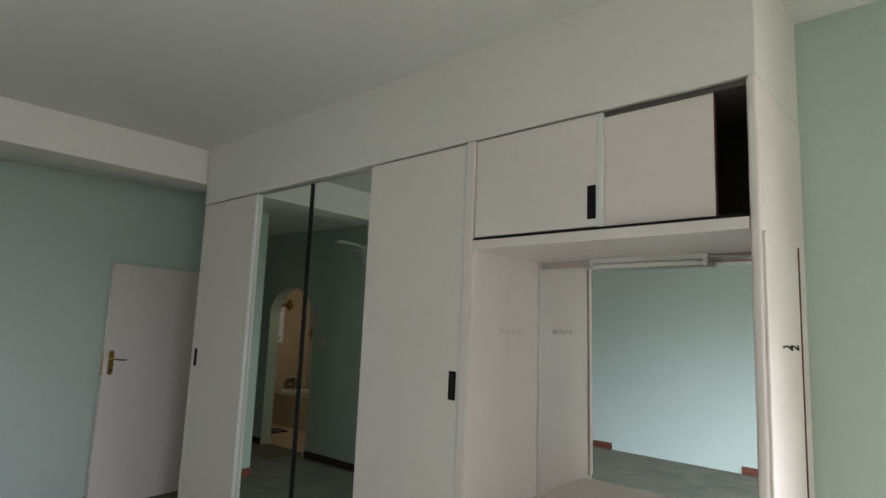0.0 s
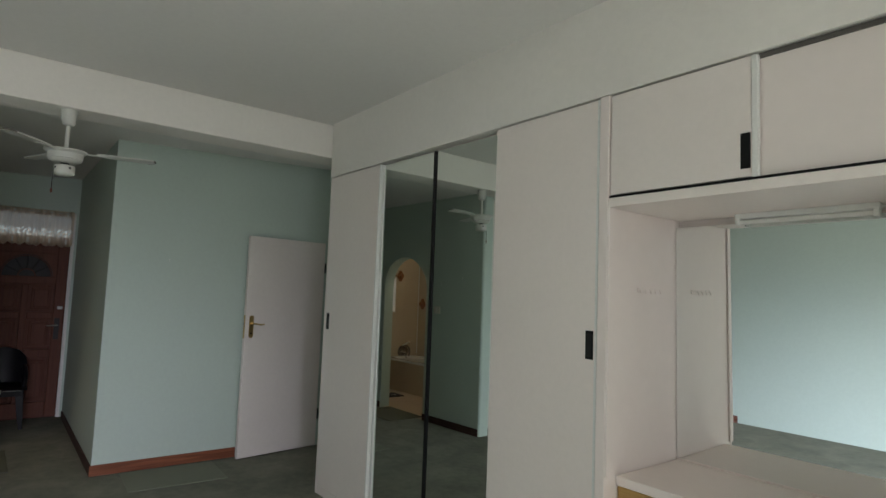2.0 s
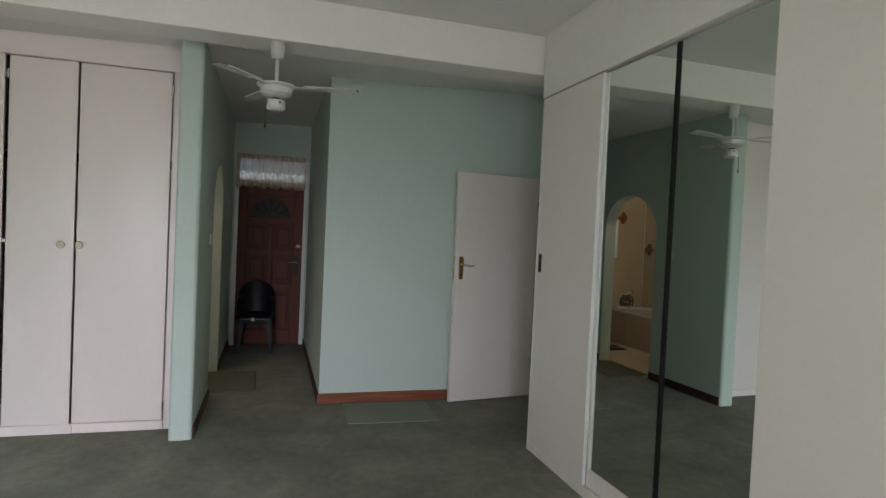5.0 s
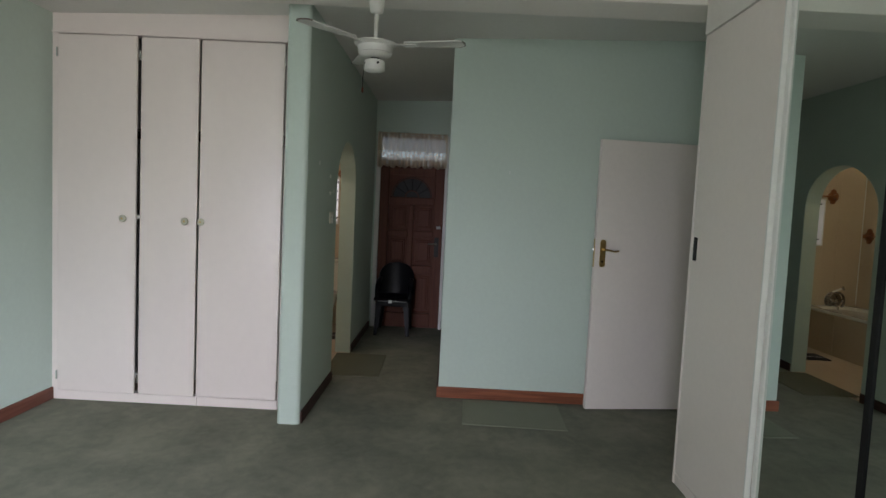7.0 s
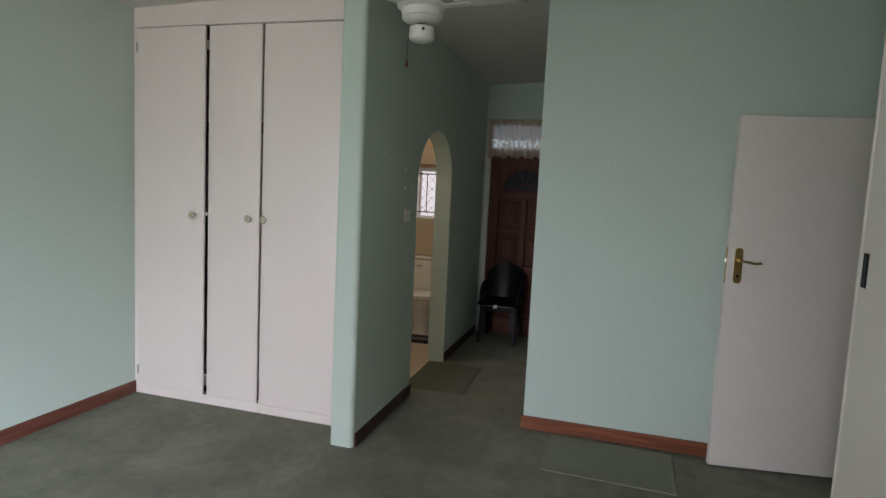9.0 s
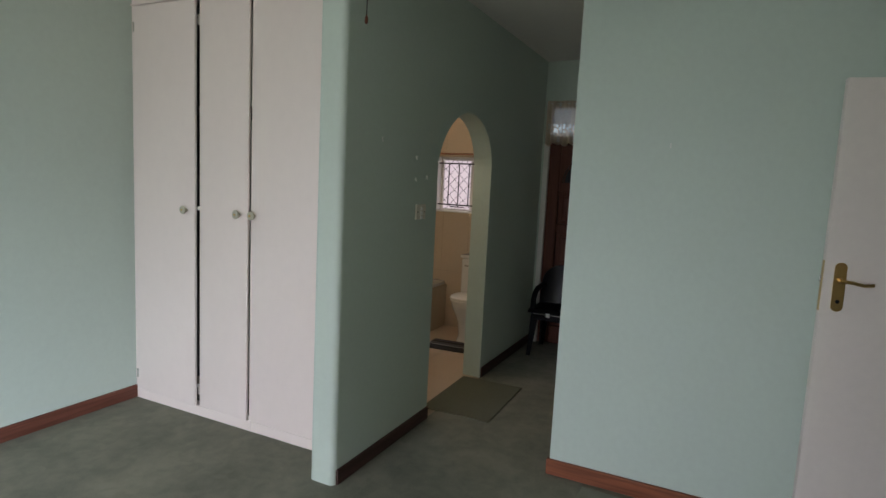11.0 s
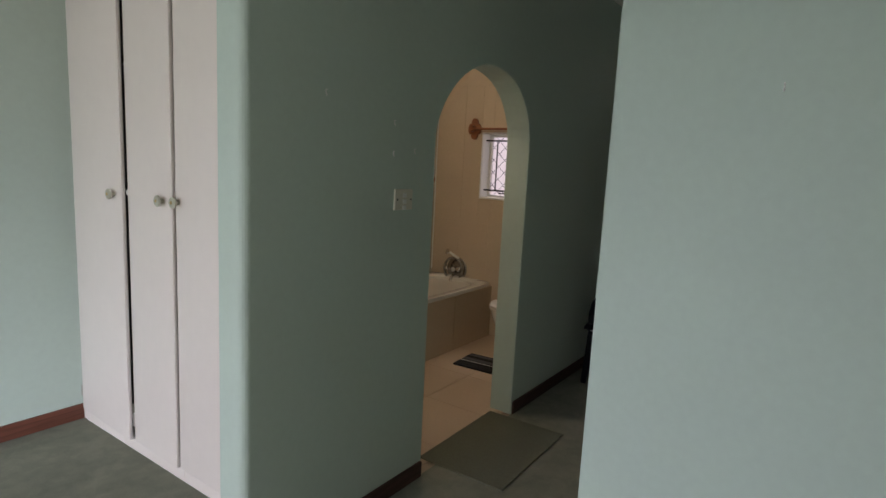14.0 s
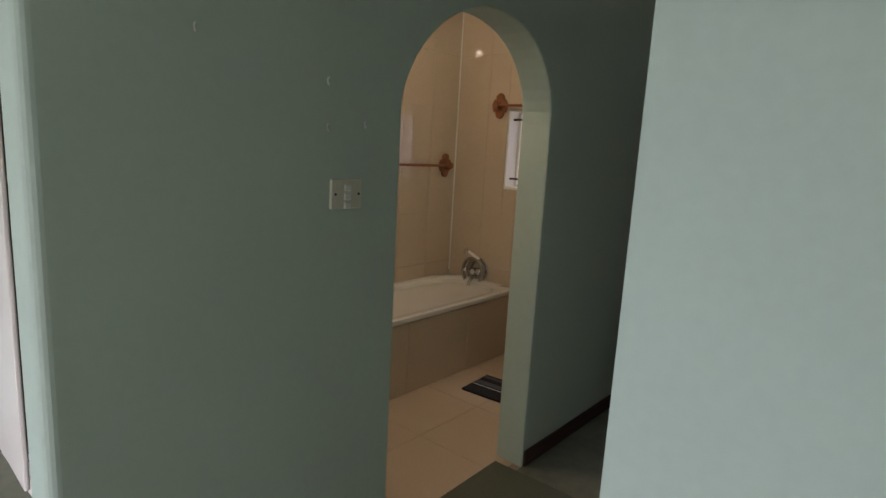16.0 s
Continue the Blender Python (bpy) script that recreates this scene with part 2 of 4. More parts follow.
def zw(y):
    """Height of the slightly falling ceiling beyond the beam."""
    return 2.72 + 0.032 * y


# floors and ceilings
bm = box(-7.70, 3.55, 0.0, 3.03, -0.12, 0.0)
bx(bm, -4.6, 3.55, -1.97, 0.0, -0.12, 0.0)
structure("floor", bm, CARPET, "worn grey-green wall-to-wall carpet", "floor")
structure("ceiling", box(-4.05, 3.55, -1.97, 3.03, ZC, ZC + 0.1), CEIL, "flat white painted plaster ceiling of the bedroom", "ceiling")
bm = prism(bmesh.new(), [(-1.97, zw(-1.97)), (3.03, zw(3.03)), (3.03, 3.01), (-1.97, 3.01)], "x", -7.73, -4.05)
structure("ceiling_passage", bm, CEIL, "white painted ceiling beyond the beam, falling slightly", "ceiling")
structure("beam", box(-4.05, -3.77, YS, YN, ZB, ZC - 0.001, 0.006), BEAMW, "white painted downstand beam across the bedroom", "beam")

# outer walls
structure("wall_south", box(-4.6, 3.55, YS - WT, YS, 0, ZC), MINT, "mint green painted plaster wall", "wall")
bm = bmesh.new()
bx(bm, -3.98, 1.05, YN, YN + WT, 0, ZC)
bx(bm, 3.25, 3.55, YN, YN + WT, 0, ZC)
bx(bm, 1.05, 3.25, YN, YN + WT, 0, 0.35)
bx(bm, 1.05, 3.25, YN, YN + WT, 2.15, ZC)
bx(bm, -4.92, -3.98, YN, YN + WT, 2.06, ZC)
bx(bm, -5.12, -4.92, YN, YN + WT, 0, 3.0)
structure("wall_north", bm, MINT, "mint green painted wall with a doorway beside the wardrobe", "wall")
EY0, EY1 = -1.65, 0.35              # side window
bm = box(XE, XE + WT, YS, EY0, 0, ZC)
bx(bm, XE, XE + WT, EY1, YN, 0, ZC)
bx(bm, XE, XE + WT, EY0, EY1, 0, 0.40)
bx(bm, XE, XE + WT, EY0, EY1, 2.30, ZC)
structure("wall_east", bm, MINT, "mint green painted wall with a window", "wall")
# hall behind the open door, closed off
bm = box(-5.12, -3.85, YN + 1.1, YN + 1.2, 0, 2.6)
bx(bm, -5.12, -5.02, YN + WT, YN + 1.1, 0, 2.6)
bx(bm, -3.95, -3.85, YN + WT, YN + 1.1, 0, 2.6)
structure("wall_hall", bm, TRIMW, "plain off-white wall behind the doorway", "wall")
structure("floor_hall", box(-5.12, -3.85, YN + WT, YN + 1.2, -0.12, -0.001), CARPET, "grey-green carpet beyond the doorway", "floor")
structure("ceiling_hall", box(-5.12, -3.85, YN + WT, YN + 1.2, 2.6, 2.7), CEIL, "white ceiling beyond the doorway", "ceiling")

# end wall block: faces the room, and runs along the passage
bm = box(XT - WT, XT, 0.905 + WT, YN, 0, 2.95)
bx(bm, XD, XT, 0.905, 0.905 + WT, 0, 2.95)
bmesh.ops.remove_doubles(bm, verts=bm.verts, dist=1e-4)
structure("wall_end", bm, MINT, "mint green painted wall that turns the corner into the passage", "wall")


def arch_outline(x0, x1, spring, top, k=22):
    """The opening from its left foot over the crown to its right foot, slightly pointed."""
    cx, a = (x0 + x1) / 2, (x1 - x0) / 2
    pts = [(x0, -0.002)]
    for i in range(k + 1):
        th = math.pi * (1 - i / k)
        c, s_ = math.cos(th), math.sin(th)
        power = 1.72 if c > 0 else 2.12
        pts.append((cx + a * math.copysign(abs(c) ** (2 / power * 0.98), c), spring + (top - spring) * abs(s_) ** (2 / power)))
    pts.append((x1, -0.002))
    return pts


AX0, AX1 = -6.185, -5.272
outline = [(-7.53, -0.002)] + arch_outline(AX0, AX1, 1.63, 2.018, 26) + [(XP, -0.002), (XP, 2.735), (-7.53, 2.735)]
bm = prism(bmesh.new(), outline, "y", -WT, 0.0)
edges = [e for e in bm.edges if all(abs(v.co.x - XP) < 1e-4 for v in e.verts) and abs(e.verts[0].co.z - e.verts[1].co.z) > 1]
bmesh.ops.bevel(bm, geom=edges, offset=0.028, segments=5, affect="EDGES", profile=0.5)
inner = [e for e in bm.edges if abs(e.verts[0].co.y - e.verts[1].co.y) < 1e-5 and all(AX0 - 0.001 <= v.co.x <= AX1 + 0.001 and v.co.z < 2.1 for v in e.verts)]
bmesh.ops.bevel(bm, geom=inner, offset=0.007, segments=2, affect="EDGES", profile=0.5)
structure("wall_arch", bm, MINT, "mint green wall ending in a pier, with an arched opening", "wall")

# front door wall with door and transom openings
bm = bmesh.new()
bx(bm, XD - 0.2, XD, 0.0, 0.02, 0, 2.9)
bx(bm, XD - 0.2, XD, 0.88, 0.905 + WT, 0, 2.9)
bx(bm, XD - 0.2, XD, 0.02, 0.88, 2.34, 2.9)
structure("wall_entrance", bm, MINT, "mint green wall over the front door", "wall")

# bathroom shell
XB, YB, XBE = -7.53, -1.645, -5.12
bm = bmesh.new()
WY0, WY1, WZ0, WZ1 = -1.158, -0.42, 1.222, 1.805
bx(bm, XB - 0.2, XB, YB - WT, WY0, 0, 2.75)
bx(bm, XB - 0.2, XB, WY1, 0.0, 0, 2.75)
bx(bm, XB - 0.2, XB, WY0, WY1, 0, WZ0)
bx(bm, XB - 0.2, XB, WY0, WY1, WZ1, 2.75)
wall_bw = structure("wall_bathroom_west", bm, GROUT, "cream tiled bathroom wall with a small barred window", "wall")
wall_bs = structure("wall_bathroom_south", box(XB, XBE, YB - WT, YB, 0, 2.75), GROUT, "cream tiled bathroom wall beside the bath", "wall")
structure("wall_bathroom_east", box(XBE, XBE + 0.04, YS - WT, -WT, 0, 2.72), TRIMW, "plain wall between bathroom and cupboard", "wall")
structure("wall_bathroom_lining", box(AX1 + 0.0, XBE, -WT - 0.012, -WT - 0.001, 0, 2.6), TRIMW, "plain lining inside the bathroom wall", "wall")
floor_b = structure("floor_bathroom", box(-7.72, XBE + 0.04, -1.97, 0.0, -0.12, -0.006), FGROUT, "cream tiled bathroom floor", "floor")
structure("wall_alcove", box(XBE + 0.04, -4.6, YS - WT, YS, 0, 2.72), TRIMW, "plain wall closing the cupboard recess", "wall")

# outside
structure("ground", box(-400, 400, -400, 400, -0.5, -0.14), GROUNDM, "bare earth ground around the house", "ground")
bm = box(-10.2, -10.0, -8, 6, -0.14, 2.2)
structure("backdrop_garden_wall", bm, PLASTERP, "pinkish plastered garden wall outside the window", "wall")


def baseboard(name, x0, x1, y0, y1, material, h=0.085):
    return structure(name, box(x0, x1, y0, y1, 0.0, h, 0.004), material, "dark red-brown stained wooden skirting board", "skirting")


baseboard("baseboard_1", XC + 0.002, -2.93, YS, YS + 0.016, BASEBX)
baseboard("baseboard_2", -1.40, 3.38, YS, YS + 0.016, BASEBX)
baseboard("baseboard_3", XT, XT + 0.018, 0.891, 2.80, BASEB)
# the next three boards have the passage's shade in their wood colour
baseboard("baseboard_4", AX1 + 0.01, XP - 0.02, 0.0, 0.014, BASEBSHADE, 0.08)
baseboard("baseboard_5", XD + 0.07, AX0 - 0.01, 0.0, 0.014, BASEBSHADE, 0.08)
baseboard("baseboard_6", XD + 0.07, XT, 0.891, 0.905, BASEBSHADE, 0.08)
baseboard("baseboard_7", 0.13, 3.38, YN - 0.016, YN, BASEBX)

# ---- windows ----


def burglar_bars(parent, x, y0, y1, z0, z1):
    for z in (z0 + 0.05, z1 - 0.05):
        part("bar", box(x - 0.006, x + 0.006, y0, y1, z - 0.007, z + 0.007), IRON, parent)
    n = 6
    for i in range(1, n):
        y = y0 + (y1 - y0) * i / n
        part("bar", cyl(bmesh.new(), (x, y, z0 + 0.05), (x, y, z1 - 0.05), 0.006, n=10), IRON, parent)


win = thing("window_1", (XB - 0.14, 0, 0), "small steel bathroom window with iron burglar bars and leaded panes", "window")
win["kind"] = "structure"
bm = bmesh.new()
f = 0.035
bx(bm, -0.02, 0.02, WY0, WY1, WZ0, WZ0 + f)
bx(bm, -0.02, 0.02, WY0, WY1, WZ1 - f, WZ1)
bx(bm, -0.02, 0.02, WY0, WY0 + f, WZ0 + f, WZ1 - f)
bx(bm, -0.02, 0.02, WY1 - f, WY1, WZ0 + f, WZ1 - f)
bx(bm, -0.02, 0.02, -0.80, -0.77, WZ0 + f, WZ1 - f)
part("window_frame", bm, TRIMW, win)
for a, b in ((WY0 + f, -0.80), (-0.77, WY1 - f)):
    pane = part("pane", box(-0.003, 0.003, a, b, WZ0 + f, WZ1 - f), OBSCURE if a < -1 else GLASS, win)
    pane.visible_shadow = False
    bm = bmesh.new()
    w, h, step = b - a, WZ1 - WZ0 - 2 * f, 0.11
    for sgn in (1, -1):
        k = -h
        while k < w:
            u0, u1 = max(k, 0.0), min(k + h, w)
            if u1 - u0 > 0.02:
                v0, v1 = u0 - k, u1 - k
                if sgn < 0:
                    v0, v1 = h - v0, h - v1
                cyl(bm, (0.006, a + u0, WZ0 + f + v0), (0.006, a + u1, WZ0 + f + v1), 0.0022, n=6)
            k += step
    part("lead_came", bm, IRON, win)
part("window_sill", box(0.02, 0.145, WY0 + 0.002, WY1 - 0.002, WZ0 + 0.001, WZ0 + 0.018, 0.004), TRIMW, win)
for a, b, c, d in ((WY0 + 0.001, WY0 + 0.013, WZ0 + 0.018, WZ1 - 0.013), (WY1 - 0.013, WY1 - 0.001, WZ0 + 0.018, WZ1 - 0.013), (WY0 + 0.001, WY1 - 0.001, WZ1 - 0.013, WZ1 - 0.001)):
    part("reveal", box(0.02, 0.142, a, b, c, d), TRIMW, win)
burglar_bars(win, 0.095, WY0 + 0.02, WY1 - 0.02, WZ0 + 0.03, WZ1 - 0.02)
part("stay_handle", box(0.03, 0.042, -1.02, -0.86, WZ0 + 0.05, WZ0 + 0.062, 0.003), IRON, win, "dark window stay")

win = thing("window_2", (0, YN + 0.07, 0), "wide white-framed bedroom window", "window")
win["kind"] = "structure"
bm = bmesh.new()
for a, b, c, d in ((1.05, 3.25, 0.35, 0.40), (1.05, 3.25, 2.10, 2.15), (1.05, 1.10, 0.40, 2.10), (3.20, 3.25, 0.40, 2.10), (1.77, 1.81, 0.40, 2.10), (2.50, 2.54, 0.40, 2.10)):
    bx(bm, a, b, 0.0, 0.05, c, d)
part("window_frame", bm, TRIMW, win)

win = thing("window_4", (XE + 0.07, 0, 0), "white-framed side window of the bedroom", "window")
win["kind"] = "structure"
bm = bmesh.new()
for a, b, c, d in ((EY0, EY1, 0.40, 0.45), (EY0, EY1, 2.25, 2.30), (EY0, EY0 + 0.05, 0.45, 2.25), (EY1 - 0.05, EY1, 0.45, 2.25), (-0.67, -0.63, 0.45, 2.25)):
    bx(bm, 0.0, 0.05, a, b, c, d)
part("window_frame", bm, TRIMW, win)

# ---- front door, passage ----
door = thing("door_1", (XD - 0.05, 0.07, 0.0), "dark stained timber front door with raised panels and a fanlight", "door")
door["kind"] = "structure"
DW, DH = 0.775, 1.965
bm = box(-0.044, -0.022, 0, DW, 0.005, DH)
part("backing", bm, DOORWOOD, door)
bm = bmesh.new()
pan = [(a, a + 0.245, c, d) for c, d in ((1.19, 1.50), (0.77, 1.11), (0.18, 0.67)) for a in (0.11, 0.42)]
for a, b, c, d in ((0, 0.11, 0.005, DH), (0.665, DW, 0.005, DH), (0.355, 0.42, 0.18, 1.50), (0.11, 0.665, 0.005, 0.18), (0.11, 0.355, 0.67, 0.77), (0.42, 0.665, 0.67, 0.77), (0.11, 0.355, 1.11, 1.19), (0.42, 0.665, 1.11, 1.19), (0.11, 0.665, 1.50, 1.59), (0.11, 0.665, 1.85, DH)):
    bx(bm, -0.022, 0.036, a, b, c, d, 0.009, 2)
FZ, FR = 1.59, 0.245
arc = [(0.3875 - FR * math.cos(math.pi * i / 18), FZ + FR * math.sin(math.pi * i / 18)) for i in range(19)]
prism(bm, [(0.11, FZ)] + arc + [(0.665, FZ), (0.665, 1.85), (0.11, 1.85)], "x", 0.0, 0.035)
part("frame", bm, DOORWOOD, door)
for a, b, c, d in pan:
    bm = bmesh.new()
    for e, f0, f1 in ((0.030, -0.022, -0.004), (0.052, -0.004, 0.020)):
        bx(bm, f0, f1, a + e, b - e, c + e, d - e, 0.008, 1)
    part("panel", bm, DOORWOOD, door)
part("fanlight", prism(bmesh.new(), arc, "x", 0.003, 0.008), FROST, door, "leaded half-round fanlight")
for i in range(1, 6):
    th = math.pi * i / 6
    part("glazing_bar", cyl(bmesh.new(), (0.012, 0.3875 - 0.08 * math.cos(th), FZ + 0.08 * math.sin(th)), (0.012, 0.3875 - FR * math.cos(th), FZ + FR * math.sin(th)), 0.006, n=8), IRON, door)
for r in (0.08, FR - 0.012):
    bm = tube(bmesh.new(), [(0.014, 0.3875 - r * math.cos(math.pi * i / 14), FZ + r * math.sin(math.pi * i / 14)) for i in range(15)], 0.006, 8)
    part("glazing_bar", bm, DOORWOOD, door)
part("lock_plate", box(0.036, 0.042, 0.685, 0.735, 0.88, 1.12, 0.002), IRON, door)
part("latch", box(0.036, 0.062, 0.700, 0.752, 1.222, 1.258, 0.006), DULL, door, "chrome night latch")
bm = cyl(bmesh.new(), (0.042, 0.71, 1.04), (0.084, 0.71, 1.04), 0.010, n=12)
cyl(bm, (0.08, 0.715, 1.04), (0.08, 0.61, 1.035), 0.008, n=12)
part("handle", bm, CHROME, door)

bm = bmesh.new()
for a, b, c, d in ((0.02, 0.07, 0, 2.34), (0.845, 0.88, 0, 2.34), (0.07, 0.845, DH + 0.005, 2.03), (0.07, 0.845, 2.30, 2.34)):
    bx(bm, XD - 0.10, XD + 0.012, a, b, c, d, 0.003, 1)
structure("door_frame_1", bm, TRIMW, "chipped white painted front door frame with a transom light", "door frame")
pane = structure("window_3", box(XD - 0.07, XD - 0.064, 0.07, 0.845, 2.03, 2.30), GLASS, "clear transom pane over the front door", "window")
pane.visible_shadow = False


def lace_material():
    """Dense gathered cloth with an open-work band near the hem."""
    m = bpy.data.materials.new("lace")
    m.use_nodes = True
    n, l = m.node_tree.nodes, m.node_tree.links
    b = n["Principled BSDF"]
    b.inputs["Base Color"].default_value, b.inputs["Roughness"].default_value = (0.56, 0.47, 0.38, 1), 0.9
    geo, sep, v = n.new("ShaderNodeNewGeometry"), n.new("ShaderNodeSeparateXYZ"), n.new("ShaderNodeTexNoise")
    v.inputs["Scale"].default_value, v.inputs["Detail"].default_value = 42, 2
    band, holes, both, cover = (n.new("ShaderNodeMath") for _ in range(4))
    band.operation, band.inputs[1].default_value, band.inputs[2].default_value = "COMPARE", 2.095, 0.040
    holes.operation, holes.inputs[1].default_value = "GREATER_THAN", 0.55
    both.operation = "MULTIPLY"
    cover.operation, cover.inputs[1].default_value, cover.inputs[2].default_value = "MULTIPLY_ADD", -0.72, 0.86
    tr, ts, mix1, mix2 = n.new("ShaderNodeBsdfTransparent"), n.new("ShaderNodeBsdfTranslucent"), n.new("ShaderNodeMixShader"), n.new("ShaderNodeMixShader")
    ts.inputs["Color"].default_value = (0.90, 0.78, 0.64, 1)
    mix1.inputs[0].default_value = 0.78
    l.new(geo.outputs["Position"], v.inputs["Vector"])
    l.new(geo.outputs["Position"], sep.inputs[0])
    l.new(sep.outputs["Z"], band.inputs[0])
    l.new(v.outputs["Fac"], holes.inputs[0])
    l.new(band.outputs[0], both.inputs[0])
    l.new(holes.outputs[0], both.inputs[1])
    l.new(both.outputs[0], cover.inputs[0])
    l.new(b.outputs[0], mix1.inputs[1])
    l.new(ts.outputs[0], mix1.inputs[2])
    l.new(cover.outputs[0], mix2.inputs[0])
    l.new(tr.outputs[0], mix2.inputs[1])
    l.new(mix1.outputs[0], mix2.inputs[2])
    l.new(mix2.outputs[0], n["Material Output"].inputs["Surface"])
    return m


LACE = lace_material()
curtain = thing("lace_curtain", (XD + 0.03, 0.03, 1.925), "short gathered cream lace curtain over the transom", "curtain")
bm = bmesh.new()
cols, rows_ = 120, 14
grid = []
for j in range(rows_ + 1):
    row = []
    for i in range(cols + 1):
        u = i / cols
        drop = 0.018 * abs(math.sin(u * math.pi * 11)) + 0.008 * math.sin(u * 37)
        z = 0.395 * j / rows_ - drop * (1 - j / rows_) + 0.03
        x = 0.024 * math.sin(u * 74 + 0.9 * math.sin(u * 19)) * (0.6 + 0.4 * (1 - j / rows_)) + 0.008 * math.sin(u * 33)
        row.append(bm.verts.new((x, 0.83 * u, z)))
    grid.append(row)
for j in range(rows_):
    for i in range(cols):
        bm.faces.new((grid[j][i], grid[j][i + 1], grid[j + 1][i + 1], grid[j + 1][i]))
part("cloth", bm, LACE, curtain, smooth=True)
part("curtain_wire", cyl(bmesh.new(), (0, -0.005, 0.40), (0, 0.84, 0.40), 0.004, n=8), TRIMW, curtain)


def mat_rug(name, at, w, d, rz, label, material):
    ob = thing(name, at, label, "floor mat", rz)
    bm = box(-w / 2, w / 2, -d / 2, d / 2, 0.0, 0.006, 0.002, 2)
    part("top", bm, material, ob)
    bm = bmesh.new()
    e = 0.012
    for a, b, c, f_ in ((-w / 2 - 0.004, w / 2 + 0.004, -d / 2 - 0.004, -d / 2 + e), (-w / 2 - 0.004, w / 2 + 0.004, d / 2 - e, d / 2 + 0.004), (-w / 2 - 0.004, -w / 2 + e, -d / 2 + e, d / 2 - e), (w / 2 - e, w / 2 + 0.004, -d / 2 + e, d / 2 - e)):
        bx(bm, a, b, c, f_, 0.0, 0.0075, 0.003, 2)
    part("bound_edge", bm, material, ob)
    return ob


MATLIGHT = mat("mat_sage", (0.275, 0.288, 0.222), 0.97, scale=16, second=(0.23, 0.242, 0.185), bump=0.8, bump_scale=520, spec=0.1)
mat_rug("carpet_offcut", (-4.655, 1.452, 0.001), 0.50, 0.715, -2, "pale green carpet offcut used as a doormat", MATLIGHT)
mat_rug("carpet_offcut", (-5.765, 0.135, 0.001), 0.73, 0.48, 1, "olive green carpet offcut in front of the arch", MATGREEN)

# chair
chair = thing("plastic_chair", (-7.235, 0.325, 0.0), "shiny black moulded plastic chair before the front door", "chair")


def shell(bm, rows, cols, thick, at):
    """A curved sheet of a given thickness; at(u, v) gives its face, u across and v along, both 0 to 1."""
    grid = [[Vector(at(i / cols, j / rows)) for i in range(cols + 1)] for j in range(rows + 1)]
    faces = []
    for side in (0, 1):
        net = []
        for j in range(rows + 1):
            line = []
            for i in range(cols + 1):
                du = grid[j][min(i + 1, cols)] - grid[j][max(i - 1, 0)]
                dv = grid[min(j + 1, rows)][i] - grid[max(j - 1, 0)][i]
                line.append(bm.verts.new(grid[j][i] - du.cross(dv).normalized() * thick * side))
            net.append(line)
        faces.append(net)
        for j in range(rows):
            for i in range(cols):
                bm.faces.new((net[j][i], net[j][i + 1], net[j + 1][i + 1], net[j + 1][i]))
    a, b = faces
    rim = [(0, i) for i in range(cols)] + [(j, cols) for j in range(rows)] + [(rows, i) for i in range(cols, 0, -1)] + [(j, 0) for j in range(rows, 0, -1)]
    for k in range(len(rim)):
        (j0, i0), (j1, i1) = rim[k], rim[(k + 1) % len(rim)]
        bm.faces.new((a[j0][i0], b[j0][i0], b[j1][i1], a[j1][i1]))
    bmesh.ops.recalc_face_normals(bm, faces=bm.faces)
    return bm


def chair_back(u, v):
    """The rounded, hollow backrest, leaning back."""
    k = max(0.0, (v - 0.45) / 0.55)
    y = (2 * u - 1) * (0.195 * (1 - k ** 2.6) ** 0.5 + 0.012)
    z = 0.43 + 0.375 * v
    return (-0.185 - 0.20 * (z - 0.43) + 1.3 * y * y, y, z)


def chair_seat(u, v):
    """The dished seat, its front edge rolled down."""
    y = (2 * u - 1) * (0.195 + 0.02 * v)
    x = -0.20 + 0.42 * v
    return (x, y, 0.425 - 0.014 * math.sin(math.pi * u) * math.sin(math.pi * min(v * 1.1, 1)) - 0.05 * max(0.0, v - 0.88) ** 1.3 * 9)


part("backrest", shell(bmesh.new(), 16, 16, 0.012, chair_back), CHAIRB, chair, smooth=True)
part("seat", shell(bmesh.new(), 14, 14, 0.010, chair_seat), CHAIRB, chair, smooth=True)
part("seat_apron", box(0.196, 0.212, -0.185, 0.185, 0.335, 0.392, 0.006, 2), CHAIRB, chair)
# narrow pale strip along the front of the seat
part("seat_lip", box(0.218, 0.2245, -0.165, 0.165, 0.392, 0.399, 0.002, 1), DULL, chair, "pale front edge")
part("label", box(0.224, 0.2265, -0.045, -0.007, 0.374, 0.410), STICKER, chair, "small white sticker")
for sx, sy in ((1, -1), (1, 1), (-1, -1), (-1, 1)):
    bm = bmesh.new()
    top = [(0.205 if sx > 0 else -0.19), sy * 0.185]
    foot = [(0.230 if sx > 0 else -0.215), sy * 0.202]
    for wx, wy in ((0.058, 0.012), (0.012, 0.058)):
        lo = [bm.verts.new((foot[0] - sx * a * wx * 0.62, foot[1] - sy * b * wy * 0.62, 0.0)) for a, b in ((0, 0), (1, 0), (1, 1), (0, 1))]
        hi = [bm.verts.new((top[0] - sx * a * wx * 1.25, top[1] - sy * b * wy * 1.25, 0.415)) for a, b in ((0, 0), (1, 0), (1, 1), (0, 1))]
        bm.faces.new(lo)
        bm.faces.new(hi)
        for k in range(4):
            bm.faces.new((lo[k], lo[(k + 1) % 4], hi[(k + 1) % 4], hi[k]))
    bmesh.ops.recalc_face_normals(bm, faces=bm.faces)
    part("leg", bm, CHAIRB, chair)
